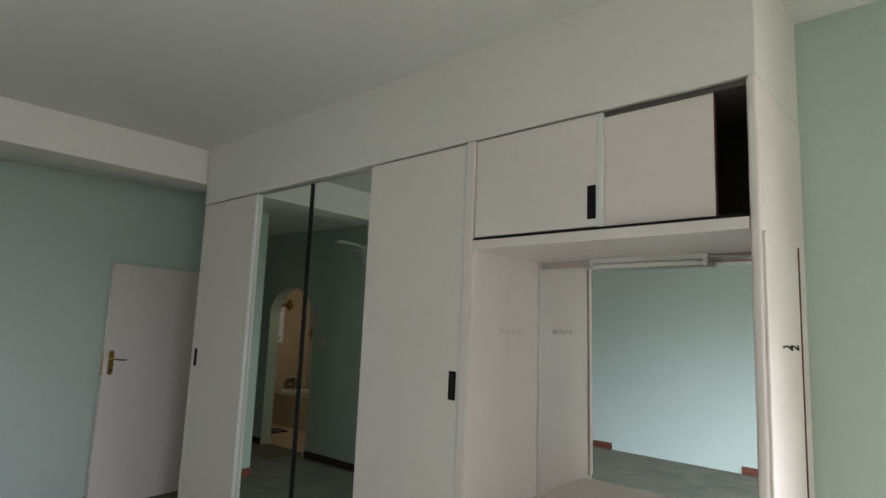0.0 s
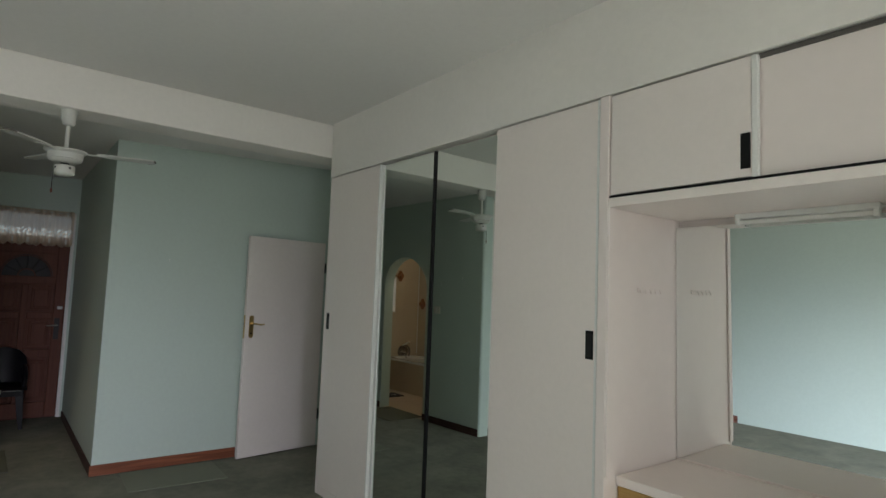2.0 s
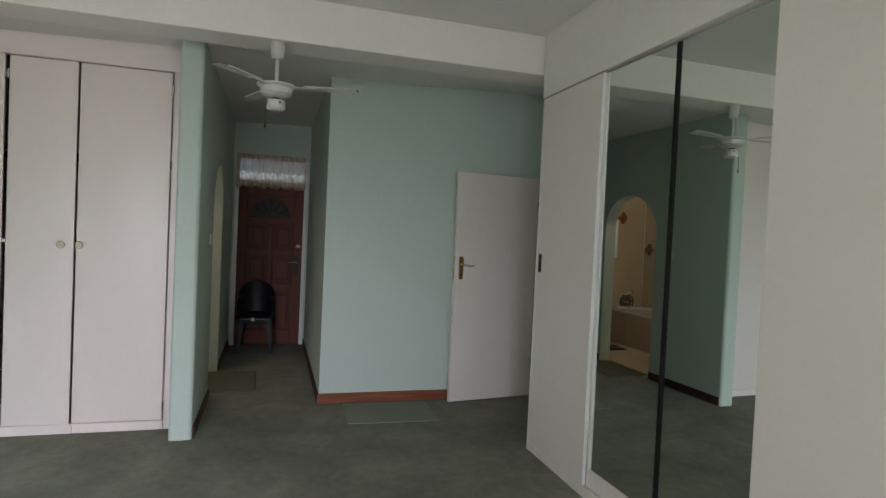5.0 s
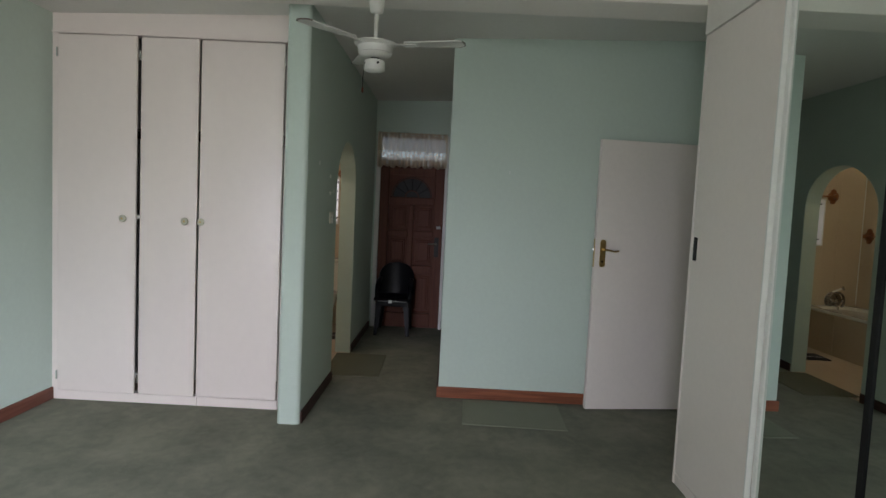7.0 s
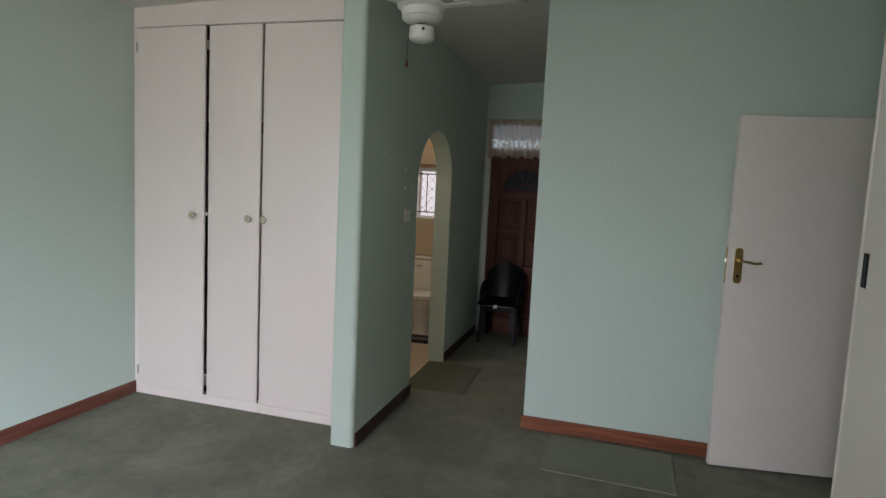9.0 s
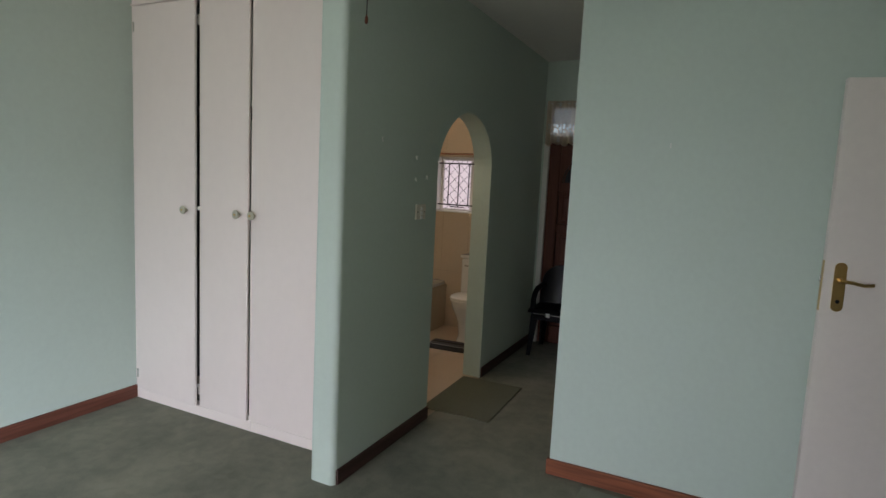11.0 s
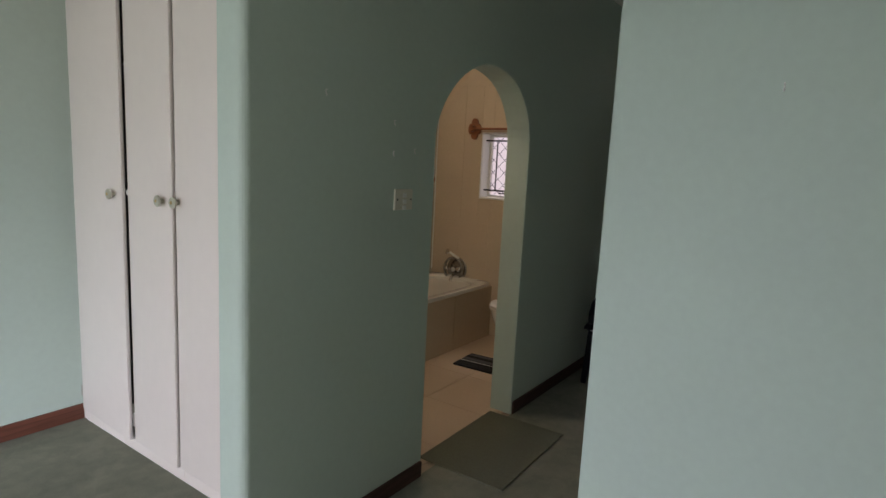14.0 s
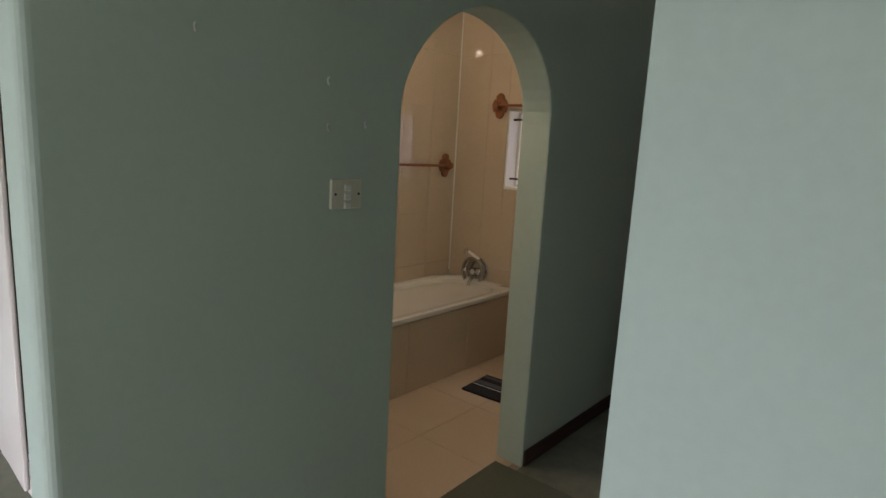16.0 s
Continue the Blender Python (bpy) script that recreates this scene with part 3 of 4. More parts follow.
for sy in (-1, 1):
    bm = tube(bmesh.new(), [(-0.20, sy * 0.188, 0.60), (-0.12, sy * 0.186, 0.61), (0.04, sy * 0.188, 0.595), (0.11, sy * 0.188, 0.565), (0.15, sy * 0.188, 0.51), (0.165, sy * 0.184, 0.41)], 0.025, 12)
    part("arm", bm, CHAIRB, chair, smooth=True)

# ---- inner door, open along the end wall ----
hx, hy, fx, fy = -4.945, 2.835, -4.832, 2.018
ang = math.degrees(math.atan2(fx - hx, -(fy - hy)))
door = thing("door_2", (hx, hy, 0.0), "open white-painted flush door with brass lever handle", "door", ang)
door["kind"] = "structure"
L = math.hypot(fx - hx, fy - hy)
leaf = part("leaf", box(-0.04, 0.0, -L, 0.0, 0.012, 2.035, 0.002, 1), DOORW, door)
bm = bmesh.new()
outl = [(-L + 0.058 + 0.022 * math.cos(a), 1.195 + (0.08 if math.sin(a) > 0 else -0.08) + 0.022 * math.sin(a)) for a in [2 * math.pi * i / 24 for i in range(24)]]
prism(bm, outl, "x", 0.0, 0.005)
part("handle_plate", bm, BRASS, door)
bm = cyl(bmesh.new(), (0.004, -L + 0.058, 1.225), (0.045, -L + 0.058, 1.225), 0.009, n=14)
tube(bm, [(0.043, -L + 0.054, 1.225), (0.046, -L + 0.09, 1.222), (0.046, -L + 0.13, 1.214), (0.043, -L + 0.165, 1.218)], 0.007, 10)
part("lever", bm, BRASS, door, smooth=True)
bm = cyl(bmesh.new(), (0.005, -L + 0.058, 1.135), (0.008, -L + 0.058, 1.135), 0.008, n=14)
part("keyhole", bm, IRON, door)
part("lock_edge", box(-0.032, -0.008, -L - 0.0015, -L + 0.001, 1.09, 1.30), BRASS, door)
part("latch_bolt", box(-0.026, -0.014, -L - 0.010, -L, 1.21, 1.235, 0.002), CHROME, door)
for z in (0.32, 1.78):
    part("hinge", cyl(bmesh.new(), (0.004, 0.006, z - 0.05), (0.004, 0.006, z + 0.05), 0.007, n=10), IRON, door)
bm = bmesh.new()
bx(bm, -4.92, -4.88, YN - 0.01, YN + WT, 0, 2.06)
bx(bm, -4.02, -3.98, YN - 0.01, YN + WT, 0, 2.06)
bx(bm, -4.88, -4.02, YN - 0.01, YN + WT, 2.02, 2.06)
structure("door_frame_2", bm, DOORW, "white painted door frame beside the wardrobe", "door frame")

# ---- built-in cupboard ----
cup = thing("built_in_cupboard", (XC, 0, 0), "cream enamelled built-in cupboard with three tall doors slightly ajar", "cupboard")
CY0, CY1 = YS + 0.002, -WT - 0.002
bm = bmesh.new()
bx(bm, -0.05, 0.0, CY0, -1.77, 0.0, 2.72)
bx(bm, -0.05, 0.0, -0.22, CY1, 0.0, 2.72)
bx(bm, -0.05, 0.0, -1.77, -0.22, 2.53, 2.72)
bx(bm, -0.05, 0.0, -1.77, -0.222, 0.060, 0.066)
part("face_frame", bm, CREAM, cup)
for a, b in ((-1.768, -0.792), (-0.789, -0.222)):
    part("plinth", box(-0.05, 0.004, a, b, 0.0, 0.062, 0.002, 1), CREAM, cup)
part("header_bead", box(0.0, 0.012, CY0, CY1, 2.532, 2.544, 0.003), CREAM, cup)
bm = bmesh.new()
bx(bm, -0.58, -0.05, CY0, CY0 + 0.018, 0, 2.6)
bx(bm, -0.58, -0.05, CY1 - 0.018, CY1, 0, 2.6)
bx(bm, -0.60, -0.58, CY0, CY1, 0, 2.6)
bx(bm, -0.58, -0.05, CY0 + 0.018, CY1 - 0.018, 1.9, 1.92)
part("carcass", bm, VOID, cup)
for y0, y1, gape, knob in ((-1.765, -1.217, 0.018, -1.290), (-1.197, -0.802, 0.010, -0.870), (-0.790, -0.226, 0.0, -0.766)):
    ajar = 0.002
    d = part("door", box(0.002 + ajar, 0.022 + ajar, y0, y1, 0.075, 2.52, 0.005, 3), CREAM, cup, smooth=True)
    d.matrix_basis = Matrix.Translation((0.004, y0, 0)) @ Matrix.Rotation(-math.asin(gape / (y1 - y0)), 4, "Z") @ Matrix.Translation((-0.004, -y0, 0))
    bm = lathe(bmesh.new(), [(0.010, 0.0), (0.009, 0.012), (0.016, 0.018), (0.024, 0.022), (0.025, 0.028), (0.021, 0.032), (0.016, 0.031), (0.008, 0.033)], pose(0.022 + ajar, knob, 1.297, 0, 90, 0))
    part("knob", bm, PLASTIC, d, "moulded cream knob with a brass centre", smooth=True)
    part("knob_centre", cyl(bmesh.new(), (0.054 + ajar, knob, 1.297), (0.057 + ajar, knob, 1.297), 0.007, n=12), BRASS, d)
    for z in (0.18, 2.40):
        part("hinge", box(0.004, 0.024 + ajar, y0 - 0.010 if y0 < -1.5 else y1 + 0.001 if y1 > -0.5 else y0 - 0.012, y0 - 0.002 if y0 < -1.5 else y1 + 0.008 if y1 > -0.5 else y0 - 0.001, z - 0.03, z + 0.03), CHROME, d)
for z in (0.20, 1.31, 2.40):
    part("catch", box(0.001, 0.020, -1.220, -1.200, z - 0.012, z + 0.012, 0.002), TRIMW, cup)

# ---- sliding-door wardrobe ----
XWL, XWR = -3.705, 0.088
structure("bulkhead", box(-3.75, XWR - 0.005, YW + 0.004, YN, 2.463, ZC + 0.004, 0.004), BEAMW, "white plastered bulkhead above the wardrobe", "bulkhead")
ward = thing("sliding_wardrobe", (0, YW, 0), "white fitted wardrobe with sliding doors, two of them mirrored", "wardrobe")
bm = bmesh.new()
bx(bm, XWL - 0.02, XWL, 0.0, 0.62, 0, 2.455, 0.003)
bx(bm, XWL, -1.10, 0.60, 0.62, 0, 2.455)
bx(bm, XWL, -1.10, 0.056, 0.60, 2.437, 2.455)
bx(bm, XWL, -1.10, 0.03, 0.60, 0.0, 0.05)
part("carcass", bm, WHITE, ward)
part("bottom_track", box(XWL, -1.10, 0.004, 0.075, 0.0, 0.062, 0.004), WHITE, ward)
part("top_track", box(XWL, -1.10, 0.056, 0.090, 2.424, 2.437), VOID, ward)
part("divider", box(-1.116, -1.068, -0.006, 0.62, 0, 2.458, 0.004), CREAM, ward)


def slide_door(x0, x1, y, pull, zp):
    d = part("door", box(x0, x1, y, y + 0.020, 0.066, 2.452, 0.003, 2), WHITE, ward)
    part("edge_strip", box(x1, x1 + 0.012, y - 0.004, y + 0.022, 0.066, 2.452, 0.002, 1), TRIMW, d)
    p = part("pull", box(pull, pull + 0.042, y - 0.0035, y + 0.001, zp, zp + 0.125, 0.002, 1), BLACK, d, "recessed black plastic finger pull")
    part("pull_recess", box(pull + 0.008, pull + 0.034, y - 0.0045, y - 0.003, zp + 0.01, zp + 0.115), IRON, d)


slide_door(-3.705, -2.985, 0.002, -3.680, 1.255)
slide_door(-1.792, -1.132, 0.002, -1.180, 1.296)


def mirror_door(x0, x1, y, left):
    d = part("mirror_door", box(x0, x1, y + 0.006, y + 0.018, 0.066, 2.447, 0.001, 1), VOID, ward)
    part("mirror", box(x0 + (0.03 if left else 0.016), x1 - 0.002, y, y + 0.0055, 0.175, 2.445), DARKMIRROR, d, "full-height mirror glass")
    part("bottom_rail", box(x0, x1, y - 0.004, y + 0.0058, 0.066, 0.173, 0.002, 1), WHITE, d)
    if left:
        part("stile", box(x0, x0 + 0.028, y - 0.006, y + 0.0058, 0.175, 2.447, 0.002, 1), TRIMW, d)
    else:
        part("stile", box(x0 - 0.016, x0 + 0.014, y - 0.006, y + 0.0058, 0.066, 2.447, 0.002, 1), BLACK, d, "black plastic door stile")


mirror_door(-2.972, -2.396, 0.036, True)
mirror_door(-2.378, -1.715, 0.036, False)
for ob in [c for c in ward.children if c.name.startswith("mirror_door")]:
    # the old doors stand a little askew in their track
    cx = -2.68 if ob.data.vertices[0].co.x < -2.37 else -2.03
    ob.matrix_basis = Matrix.Translation((cx, 0.045, 0)) @ Matrix.Rotation(radians(1.2), 4, "Z") @ Matrix.Rotation(radians(0.15), 4, "X") @ Matrix.Translation((-cx, -0.045, 0))

# ---- dressing niche with loft cupboard ----
dress = thing("dressing_unit", (0, YW, 0), "white dressing niche with a loft cupboard, one sliding door open", "dressing table")
bm = box(0.055, XWR, -0.012, 0.625, 0, 2.458, 0.012, 4)
part("end_panel", bm, CREAM, dress)
part("side_board", box(XWR - 0.002, XWR + 0.010, -0.004, 0.44, 0.0, 1.95, 0.005, 3), CREAM, dress)
part("board_edge", box(XWR + 0.001, XWR + 0.013, 0.44, 0.448, 0.0, 1.95), DOORWOOD, dress, "dark wooden edge of the side board")
part("loft_floor", box(-1.066, 0.053, -0.006, 0.575, 1.958, 1.998, 0.003), WHITE, dress)
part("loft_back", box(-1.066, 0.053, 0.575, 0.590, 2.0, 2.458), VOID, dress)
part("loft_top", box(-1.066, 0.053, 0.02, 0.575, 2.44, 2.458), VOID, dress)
# thin dark sheet over the end panel, its colour carries the loft's shade
part("loft_side", box(0.046, 0.0545, 0.03, 0.575, 2.0, 2.44), VOID, dress, "loft inside, darkened in colour for shade")
part("loft_track", box(-1.066, 0.053, 0.0, 0.05, 1.999, 2.009), BLACK, dress)
d = part("loft_door", box(-1.062, -0.470, 0.002, 0.016, 2.012, 2.452, 0.002, 1), WHITE, dress)
part("edge_strip", box(-0.470, -0.447, -0.003, 0.018, 2.008, 2.452, 0.003, 1), TRIMW, d)
part("pull", box(-0.509, -0.474, -0.0015, 0.003, 2.042, 2.172, 0.002, 1), BLACK, d, "recessed black finger pull")
d = part("loft_door", box(-0.48, -0.054, 0.026, 0.040, 2.012, 2.452, 0.002, 1), CREAM, dress)
part("edge_lipping", box(-0.054, -0.051, 0.026, 0.040, 2.012, 2.452), DOORWOOD, d)
part("niche_back", box(-1.066, 0.053, 0.575, 0.590, 0.0, 1.958), CREAM, dress)
part("counter", box(-1.066, 0.053, 0.075, 0.575, 0.775, 0.815, 0.004, 2), CREAM, dress)
for z0, z1 in ((0.09, 0.31), (0.32, 0.54), (0.55, 0.772)):
    dr = part("drawer_front", box(-1.064, 0.051, 0.085, 0.105, z0, z1, 0.003, 1), PINE, dress, "raw pine drawer front")
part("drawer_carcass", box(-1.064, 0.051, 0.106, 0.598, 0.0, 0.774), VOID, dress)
part("lining_edge", box(-1.067, -1.058, -0.004, 0.03, 0.815, 1.958, 0.002, 1), CREAM, dress)

wm = thing("wall_mirror", (0, YW + 0.565, 0.840), "frameless mirror leaning on the back of the dressing niche", "mirror")
wm.matrix_world = pose(-0.506, YW + 0.560, 0.824, 0.85, 0, 0)
part("glass", box(-0.559, 0.555, -0.006, 0.0, 0.0, 1.10, 0.001, 1), MIRROR, wm)
part("bottom_channel", box(-0.559, 0.555, -0.010, 0.003, -0.008, 0.002, 0.001, 1), CREAM, wm)

lamp = thing("strip_light", (-0.49, YW + 0.50, 1.958), "unlit fluorescent strip light under the loft cupboard", "light")
part("batten", box(-0.265, 0.265, -0.020, 0.020, -0.024, 0.0, 0.004, 2), TRIMW, lamp)
part("tube", cyl(bmesh.new(), (-0.245, -0.008, -0.038), (0.245, -0.008, -0.038), 0.011, n=16), PORCELAIN, lamp, "glass tube", smooth=True)
for x in (-0.252, 0.252):
    part("tube_holder", box(x - 0.010, x + 0.010, -0.022, 0.010, -0.052, -0.022, 0.004, 2), TRIMW, lamp)
bm = tube(bmesh.new(), [(0.262, 0.0, -0.012), (0.33, 0.01, -0.016), (0.40, 0.0, -0.026), (0.47, 0.02, -0.022), (0.54, 0.01, -0.035)], 0.0035, 8)
part("cable", bm, TRIMW, lamp, smooth=True)

hooks = thing("hook_rail", (-1.066, YW + 0.31, 1.61), "small white hook rail on the side of the niche", "hook rail")
part("rail", box(-0.002, 0.006, -0.09, 0.09, -0.010, 0.010, 0.002), CREAM, hooks)
for i in range(5):
    y = -0.08 + 0.04 * i
    part("hook", tube(bmesh.new(), [(0.005, y, 0.006), (0.010, y, -0.004), (0.013, y, -0.010), (0.011, y, -0.016)], 0.0025, 8), CREAM, hooks)

hooks = thing("wire_hooks", (XWR + 0.012, YW + 0.20, 1.595), "pair of small wire hooks on the wardrobe side", "hook")
for y in (-0.045, 0.045):
    part("hook", tube(bmesh.new(), [(-0.001, y, 0.0), (0.012, y, 0.004), (0.02, y + 0.012, -0.006), (0.02, y + 0.028, -0.008), (0.016, y + 0.038, 0.006)], 0.003, 8), IRON, hooks)

# ---- ceiling fan under the beam ----
fan = thing("ceiling_fan", (-3.84, 0.468, ZB), "white three-blade ceiling fan hanging from the beam, at rest", "fan")
part("canopy", lathe(bmesh.new(), [(0.045, 0.0), (0.045, -0.01), (0.040, -0.07), (0.034, -0.095), (0.022, -0.104)]), FANW, fan, smooth=True)
part("rod", cyl(bmesh.new(), (0, 0, -0.10), (0, 0, -0.262), 0.012), FANW, fan)
part("motor", lathe(bmesh.new(), [(0.03, -0.256), (0.080, -0.258), (0.117, -0.263), (0.118, -0.271), (0.107, -0.278), (0.098, -0.284), (0.093, -0.318)]), FANW, fan, smooth=True)
part("seam", cyl(bmesh.new(), (0, 0, -0.317), (0, 0, -0.321), 0.090), WORN, fan, "dark seam round the motor")
part("lower_cover", lathe(bmesh.new(), [(0.093, -0.320), (0.088, -0.328), (0.062, -0.341), (0.03, -0.344)]), FANW, fan, smooth=True)
part("neck", cyl(bmesh.new(), (0, 0, -0.342), (0, 0, -0.360), 0.024), IRON, fan)
part("switch_housing", lathe(bmesh.new(), [(0.050, -0.356), (0.057, -0.361), (0.058, -0.404), (0.054, -0.412), (0.036, -0.422)]), FANW, fan, smooth=True)
for a in (-62, 25):
    part("screw_hole", cyl(bmesh.new(), (0.05 * math.cos(radians(a)), 0.05 * math.sin(radians(a)), -0.378), (0.0595 * math.cos(radians(a)), 0.0595 * math.sin(radians(a)), -0.378), 0.007, n=10), BLACK, fan)
bm = tube(bmesh.new(), [(0.018, -0.056, -0.385), (0.019, -0.060, -0.45), (0.020, -0.060, -0.515)], 0.0022, 6)
part("pull_cord", bm, IRON, fan)
part("cord_pull", lathe(bmesh.new(), [(0.002, 0.0), (0.006, -0.01), (0.006, -0.025), (0.003, -0.032)], pose(0.020, -0.060, -0.508), 12), DOORWOOD, fan)
for a in (80, -40, 200):
    bm = bmesh.new()
    n = 10
    outl = [(0.17, -0.034), (0.30, -0.042), (0.46, -0.048)] + [(0.47 + 0.038 * math.sin(math.pi * i / n), -0.048 * math.cos(math.pi * i / n)) for i in range(n + 1)] + [(0.46, 0.048), (0.30, 0.042), (0.17, 0.034)]
    prism(bm, outl, "z", -0.003, 0.003)
    bmesh.ops.transform(bm, matrix=pose(0, 0, -0.268, 0, 0, a) @ pose(0, 0, 0, -4, 0, 0), verts=bm.verts)
    b = part("blade", bm, FANW, fan)
    bm = tube(bmesh.new(), [(0.462 + 0.044 * math.sin(math.pi * i / 8), -0.049 * math.cos(math.pi * i / 8), 0.0) for i in range(2, 9)], 0.0042, 6)
    bmesh.ops.transform(bm, matrix=pose(0, 0, -0.268, 0, 0, a) @ pose(0, 0, 0, -4, 0, 0), verts=bm.verts)
    part("worn_edge", bm, WORN, b, "grubby brown blade tip")
    bm = box(0.09, 0.24, -0.018, 0.018, -0.008, -0.003, 0.002, 1)
    bmesh.ops.transform(bm, matrix=pose(0, 0, -0.268, 0, 0, a) @ pose(0, 0, 0, -4, 0, 0), verts=bm.verts)
    part("blade_iron", bm, FANW, b)

# ---- switches, sockets, nails ----


def plate(name, at, rz, label, w, h, rockers):
    """A wall plate that faces +y before its turn."""
    ob = thing(name, at, label, "switch" if rockers else "socket", rz)
    part("plate", box(-w / 2, w / 2, 0.0, 0.011, -h / 2, h / 2, 0.003, 2), SWITCHP, ob)
    for dx in (-0.38, 0.38):
        part("screw", cyl(bmesh.new(), (dx * w, 0.010, 0), (dx * w, 0.0125, 0), 0.004, n=10), IRON, ob)
    for i in range(rockers):
        part("rocker", box(-0.012, 0.012, 0.011, 0.017, 0.020 - 0.026 * i - 0.011, 0.020 - 0.026 * i + 0.008, 0.002, 1), TRIMW, ob)
    return ob


plate("light_switch", (-5.048, 0.0, 1.358), 0, "worn cream three-gang light switch beside the arch", 0.115, 0.088, 3)
ob = plate("wall_socket", (-1.18, YS, 0.30), 0, "cream round-pin wall socket above the skirting", 0.11, 0.11, 0)
for dx, dz, r in ((0, 0.022, 0.008), (-0.02, -0.012, 0.006), (0.02, -0.012, 0.006)):
    part("pin_hole", cyl(bmesh.new(), (dx, 0.010, dz), (dx, 0.012, dz), r, n=12), BLACK, ob)


def nail(at, d):
    ob = thing("picture_hook", at, "small bright metal picture hook still in the painted wall", "hook", 0, "picture hooks")
    d = Vector(d)
    bm = cyl(bmesh.new(), (0, 0, 0.004), Vector((0, 0, 0.010)) + d * 0.009, 0.0022, n=8)
    part("nail", bm, TRIMW, ob)
    bm = tube(bmesh.new(), [d * 0.002 + Vector((0, 0, 0.010)), d * 0.004 + Vector((0, 0, -0.008)), d * 0.007 + Vector((0, 0, -0.011)), d * 0.009 + Vector((0, 0, -0.006))], 0.0022, 8)
    part("hook", bm, TRIMW, ob)
    return ob


for x, z in ((-4.601, 1.746), (-4.977, 1.672), (-4.978, 1.547), (-5.116, 1.563)):
    nail((x, 0.0, z), (0, 1, 0))
nail((XT, 1.369, 1.767), (1, 0, 0))

# ---- bathroom ----


def ring(bm, cx, cy, rx, ry, z, power, n=48):
    out = []
    for i in range(n):
        c, s_ = math.cos(2 * math.pi * i / n), math.sin(2 * math.pi * i / n)
        k = (abs(c) ** power + abs(s_) ** power) ** (-1 / power)
        out.append(bm.verts.new((cx + rx * k * c, cy + ry * k * s_, z)))
    return out


def loft(rings):
    bm = bmesh.new()
    made = [ring(bm, *r) for r in rings]
    for a, b in zip(made, made[1:]):
        for i in range(len(a)):
            bm.faces.new((a[i], a[(i + 1) % len(a)], b[(i + 1) % len(a)], b[i]))
    bm.faces.new(made[0][::-1])
    bm.faces.new(made[-1])
    bmesh.ops.recalc_face_normals(bm, faces=bm.faces)
    return bm


BX0, BX1, BY0, BY1, BZ = XB + 0.012, -5.76, YB + 0.012, -0.950, 0.495
bath = thing("bathtub", ((BX0 + BX1) / 2, (BY0 + BY1) / 2, 0.0), "white enamelled built-in bathtub with a tiled front", "bathtub")
bl, bw = (BX1 - BX0) / 2, (BY1 - BY0) / 2
tub = loft([(0, 0, bl * 0.97, bw * 0.95, BZ - 0.035, 14), (0, 0, bl, bw, BZ - 0.03, 16), (0, 0, bl, bw, BZ - 0.004, 16), (0, 0, bl - 0.004, bw - 0.004, BZ, 16), (0, 0, bl - 0.07, bw - 0.06, BZ, 6), (0, 0, bl - 0.085, bw - 0.075, BZ - 0.012, 5), (0, 0, bl - 0.13, bw - 0.11, BZ - 0.25, 4), (0, 0, bl - 0.18, bw - 0.15, BZ - 0.36, 3.5), (0, 0, bl - 0.32, bw - 0.24, BZ - 0.385, 3)])
part("tub", tub, PORCELAIN, bath, smooth=True)
part("bath_front", box(-bl, bl - 0.02, bw - 0.03, bw - 0.012, 0.0, BZ - 0.036), GROUT, bath)
k = 3
for i in range(k):
    a, b = -bl + (2 * bl - 0.02) * i / k, -bl + (2 * bl - 0.02) * (i + 1) / k
    part("tile", box(a + 0.0015, b - 0.0015, bw - 0.012, bw - 0.006, 0.004, BZ - 0.040, 0.0015, 1), WTILE, bath)
part("bath_end", box(bl - 0.03, bl - 0.012, -bw, bw - 0.03, 0.0, BZ - 0.036), GROUT, bath)
for dx in (0.30,):
    part("grab_handle", tube(bmesh.new(), [(-0.02, -bw + 0.02, BZ), (-0.02, -bw + 0.035, BZ + 0.03), (0.10, -bw + 0.035, BZ + 0.03), (0.10, -bw + 0.02, BZ)], 0.008, 10), CHROME, bath, smooth=True)
part("plug_chain", tube(bmesh.new(), [(0.10, 0.14, BZ - 0.26), (0.16, 0.15, BZ - 0.25), (0.24, 0.14, BZ - 0.245)], 0.006, 8), CHROME, bath)

mix_ = thing("bath_mixer", (XB + 0.008, -1.34, 0.530), "chrome bath mixer with a hand shower and coiled hose", "tap")
part("wall_plate", lathe(bmesh.new(), [(0.106, 0.0), (0.109, 0.006), (0.098, 0.014), (0.05, 0.020)], pose(0, 0, 0.03, 0, 90, 0)), TARNISHED, mix_, smooth=True)
bm = tube(bmesh.new(), [(0.055 + 0.00004 * a, 0.095 * math.cos(radians(a)), 0.035 + 0.105 * math.sin(radians(a))) for a in range(-110, 610, 12)], 0.009, 10)
part("hose", bm, TARNISHED, mix_, smooth=True)
bm = cyl(bmesh.new(), (0.02, 0.0, 0.03), (0.07, 0.0, 0.03), 0.026, 0.022)
part("valve", bm, CHROME, mix_, smooth=True)
for y in (-0.09, 0.05):
    bm = lathe(bmesh.new(), [(0.012, 0.0), (0.014, 0.02), (0.024, 0.028), (0.024, 0.045), (0.012, 0.05)], pose(0.03, y, 0.02, 0, 60, 0), 16)
    part("tap_head", bm, CHROME, mix_, smooth=True)
bm = tube(bmesh.new(), [(0.04, 0.01, 0.0), (0.09, 0.02, -0.015), (0.13, 0.02, -0.04), (0.135, 0.02, -0.07)], 0.013, 12)
part("spout", bm, CHROME, mix_, smooth=True)
bm = tube(bmesh.new(), [(0.06, 0.05, 0.135), (0.075, 0.0, 0.165), (0.08, -0.04, 0.185)], 0.012, 12)
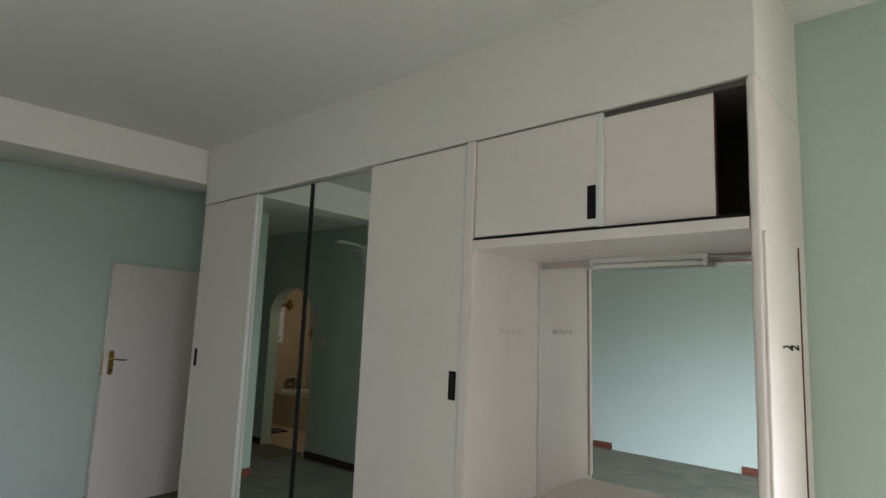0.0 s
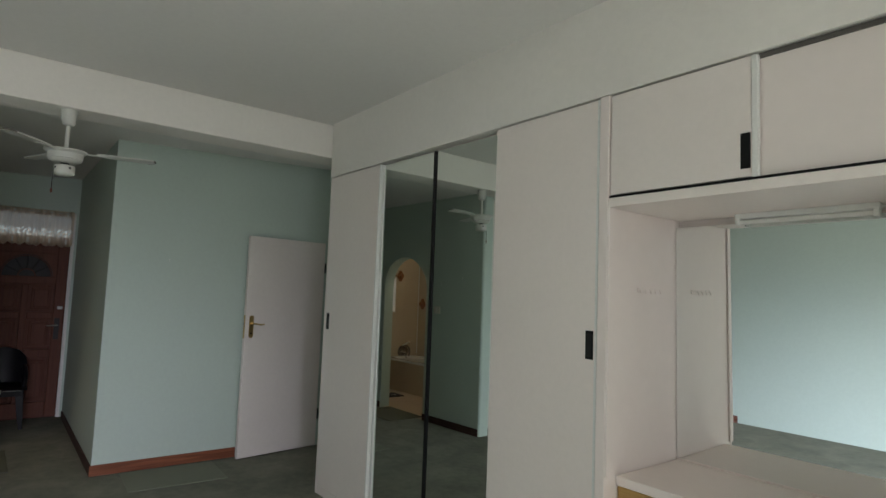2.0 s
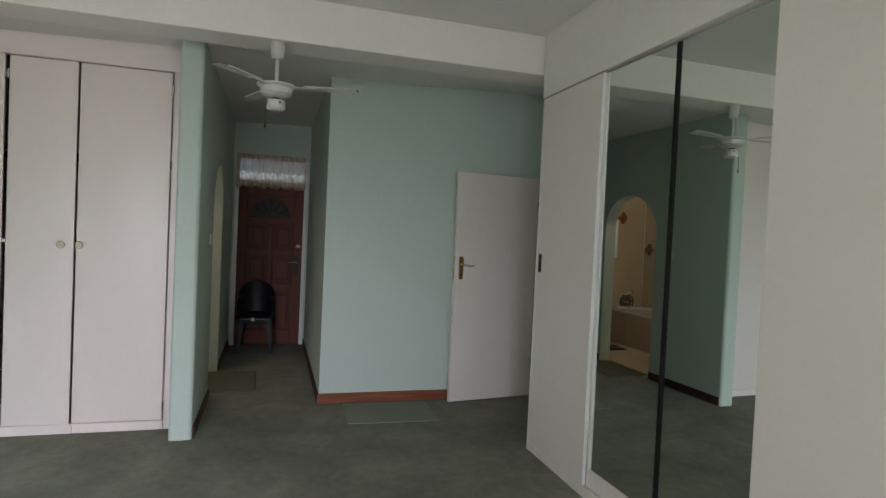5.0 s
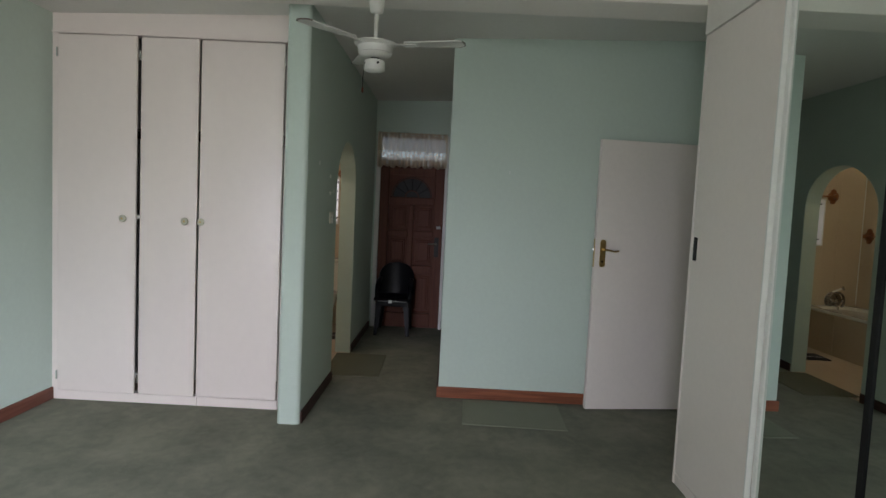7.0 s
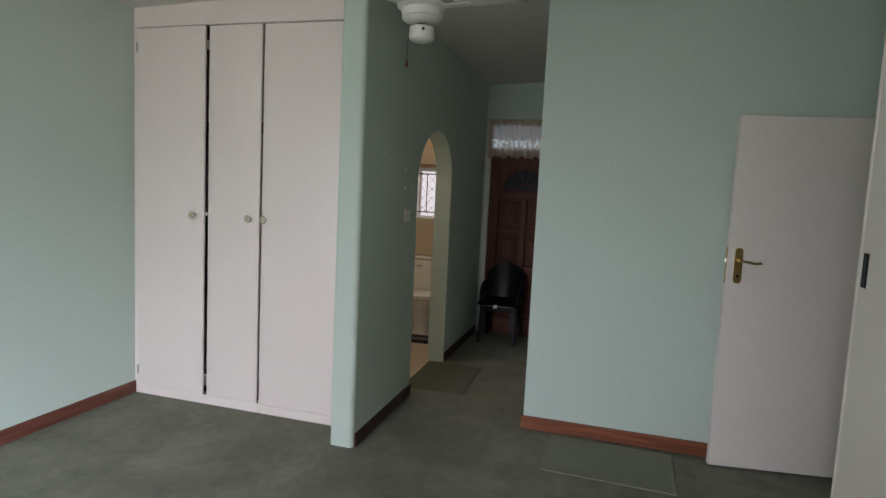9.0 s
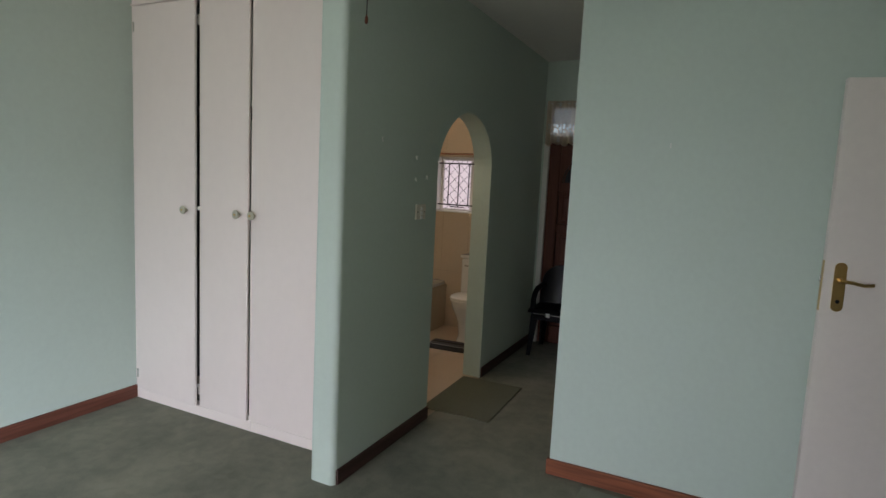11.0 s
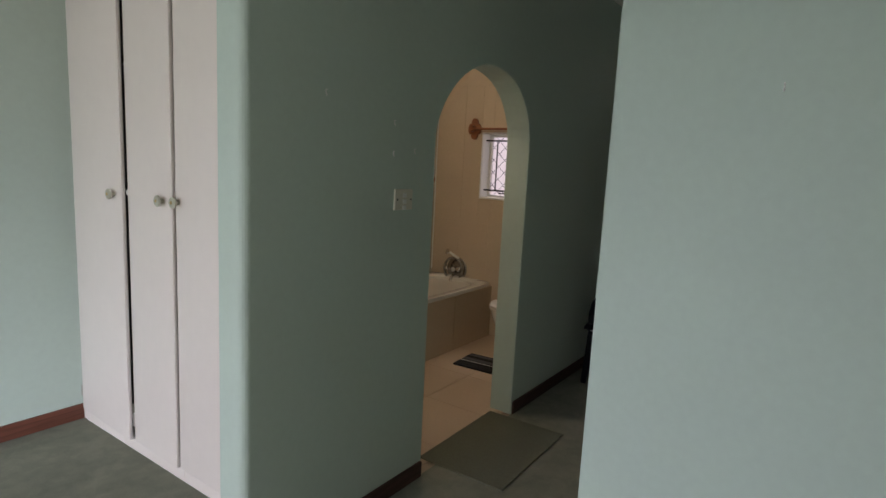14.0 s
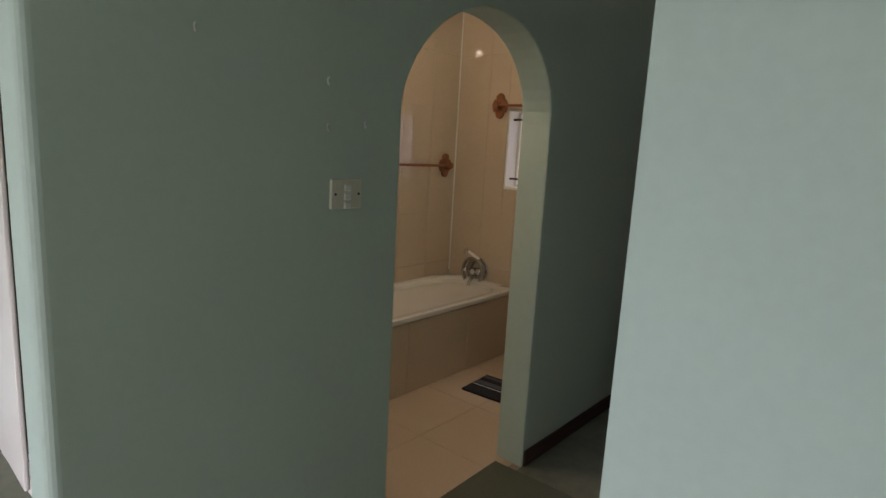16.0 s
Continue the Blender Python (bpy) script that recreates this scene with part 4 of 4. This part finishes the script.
part("hand_shower", bm, PORCELAIN, mix_, "white shower handle", smooth=True)
part("shower_rose", lathe(bmesh.new(), [(0.010, 0.0), (0.026, 0.012), (0.028, 0.022)], pose(0.08, -0.05, 0.185, 30, 60, 0), 16), CHROME, mix_, smooth=True)


def bracket_outline(s):
    """The lobed outline of a turned wooden bracket."""
    out = []
    for i in range(48):
        th = 2 * math.pi * i / 48
        r = s * (0.66 + 0.34 * abs(math.cos(2 * th)) ** 0.45)
        out.append((r * math.cos(th) * 0.80, r * math.sin(th) * 1.15))
    return out


def pole(name, at, rz, length, label, category):
    """A pole along +y before its turn, with a lobed bracket at each end, standing off the wall along +x."""
    ob = thing(name, at, label, category, rz)
    for y in (0.0, length):
        b = part("bracket", prism(bmesh.new(), [(u + y, v) for u, v in bracket_outline(0.08)], "x", 0.0, 0.018), RAILWOOD, ob)
        part("socket", lathe(bmesh.new(), [(0.024, 0.0), (0.03, 0.012), (0.024, 0.03), (0.026, 0.055), (0.02, 0.062)], pose(0.017, y, 0, 0, 90, 0), 18), RAILWOOD, b, smooth=True)
    part("rod", cyl(bmesh.new(), (0.055, 0.0, 0), (0.055, length, 0), 0.010, n=14), RAILWOOD, ob)
    return ob


pole("curtain_pole", (XB + 0.008, -1.228, 1.830), 0, 0.86, "varnished wooden curtain pole above the bathroom window", "curtain rail")
pole("towel_rail", (-6.70, YB + 0.008, 1.368), 90, 0.69, "varnished wooden towel rail on the tiled wall", "towel rail")

wc = thing("toilet", (XB + 0.012, -0.515, 0.0), "white ceramic close-coupled toilet with a closed lid", "toilet")
part("cistern", box(0.0, 0.19, -0.20, 0.20, 0.40, 0.78, 0.025, 3), PORCELAIN, wc)
part("cistern_lid", box(-0.004, 0.205, -0.21, 0.21, 0.782, 0.815, 0.012, 3), PORCELAIN, wc)
part("flush_lever", box(0.19, 0.205, -0.16, -0.09, 0.70, 0.715, 0.004, 2), CHROME, wc)
part("pan", loft([(0.34, 0, 0.17, 0.11, 0.0, 3), (0.33, 0, 0.15, 0.10, 0.06, 2.6), (0.36, 0, 0.15, 0.11, 0.20, 2.4), (0.37, 0, 0.20, 0.170, 0.34, 2.3), (0.37, 0, 0.21, 0.176, 0.385, 2.3), (0.37, 0, 0.205, 0.172, 0.40, 2.3)]), PORCELAIN, wc, smooth=True)
part("seat", loft([(0.38, 0, 0.212, 0.188, 0.402, 2.3), (0.38, 0, 0.215, 0.19, 0.412, 2.3), (0.38, 0, 0.21, 0.186, 0.42, 2.3)]), PORCELAIN, wc, smooth=True)
part("lid", loft([(0.375, 0, 0.214, 0.19, 0.423, 2.3), (0.375, 0, 0.217, 0.192, 0.432, 2.3), (0.375, 0, 0.205, 0.182, 0.444, 2.3), (0.375, 0, 0.12, 0.10, 0.450, 2.2)]), PORCELAIN, wc, smooth=True)

bmat = thing("bath_mat", (-6.84, -0.46, 0.0), "black and grey striped bath mat at the foot of the toilet", "bath mat", 4)
part("top", box(-0.15, 0.15, -0.32, 0.32, 0.0, 0.014, 0.005, 2), BATHMAT, bmat)
for x0, x1 in ((-0.04, 0.015), (-0.13, -0.09)):
    part("stripe", box(x0, x1, -0.315, 0.315, 0.0125, 0.0155, 0.001, 1), MATGREY, bmat)
part("white_stripe", box(0.03, 0.036, -0.315, 0.315, 0.0125, 0.0155, 0.001, 1), STICKER, bmat)

# ceiling globe of the bathroom
GLOW = bpy.data.materials.new("lit_globe")
GLOW.use_nodes = True
GLOW.node_tree.nodes["Principled BSDF"].inputs["Emission Color"].default_value = (1.0, 0.81, 0.58, 1)
GLOW.node_tree.nodes["Principled BSDF"].inputs["Emission Strength"].default_value = 200
globe = thing("ceiling_light", (-5.88, -0.53, zw(-0.53)), "lit round opal globe on the bathroom ceiling", "light")
part("base", lathe(bmesh.new(), [(0.06, 0.0), (0.062, -0.02), (0.045, -0.045), (0.026, -0.13)]), TRIMW, globe, smooth=True)
part("globe", lathe(bmesh.new(), [(0.022, -0.13)] + [(0.042 * math.sin(radians(a)), -0.165 + 0.042 * math.cos(radians(a))) for a in range(36, 176, 12)]), GLOW, globe, smooth=True)

structure("trim_corner", box(XB + 0.004, XB + 0.014, YB + 0.004, YB + 0.014, 0.52, 2.55, 0.003), TRIMW, "white corner bead between the tiled walls", "trim")

# ---- tiles of the bathroom ----


def tile_mesh(name, w, h, t, material):
    """One tile in its own plane (x across, z up, face towards +y), the edges eased."""
    bm = box(0.0007, w - 0.0007, 0.0, t, 0.0007, h - 0.0007, 0.0007, 1)
    me = bpy.data.meshes.new(name)
    bm.to_mesh(me)
    bm.free()
    me.materials.append(material)
    return me


def place(me, parent, m):
    ob = new("tile", me)
    ob.parent = parent
    ob.matrix_world = m


FT = 0.50
bm = box(0.0015, FT - 0.0015, 0.0015, FT - 0.0015, -0.006, 0.0, 0.0012, 1)
me = bpy.data.meshes.new("floor_tile")
bm.to_mesh(me)
bm.free()
me.materials.append(FTILE)
for i in range(5):
    for j in range(4):
        place(me, floor_b, Matrix.Translation((-7.55 + FT * i, -2.05 + FT * j, 0.0005)))
TW, TH = 0.30, 0.40
me = tile_mesh("wall_tile", TW, TH, 0.006, WTILE)
for j in range(6):
    for i in range(7):
        place(me, wall_bs, Matrix.Translation((XB + 0.006 + TW * i, YB, 0.20 + TH * j)))
    z0, z1 = 0.20 + TH * j, 0.20 + TH * (j + 1)
    for i in range(5):
        y0 = YB + 0.006 + TW * i
        y1 = min(y0 + TW, -0.15)
        cuts = [(y0, y1, z0, z1)]
        if z1 > WZ0 and z0 < WZ1 and y1 > WY0 and y0 < WY1:
            cuts = []
            for a, b, c, d in ((y0, min(y1, WY0), z0, z1), (max(y0, WY1), y1, z0, z1), (max(y0, WY0), min(y1, WY1), z0, min(z1, WZ0)), (max(y0, WY0), min(y1, WY1), max(z0, WZ1), z1)):
                if b - a > 0.012 and d - c > 0.012:
                    cuts.append((a, b, c, d))
        for a, b, c, d in cuts:
            m2 = tile_mesh("wall_tile_cut", b - a, d - c, 0.006, WTILE)
            place(m2, wall_bw, Matrix.Translation((XB, b, c)) @ Matrix.Rotation(radians(-90), 4, "Z"))
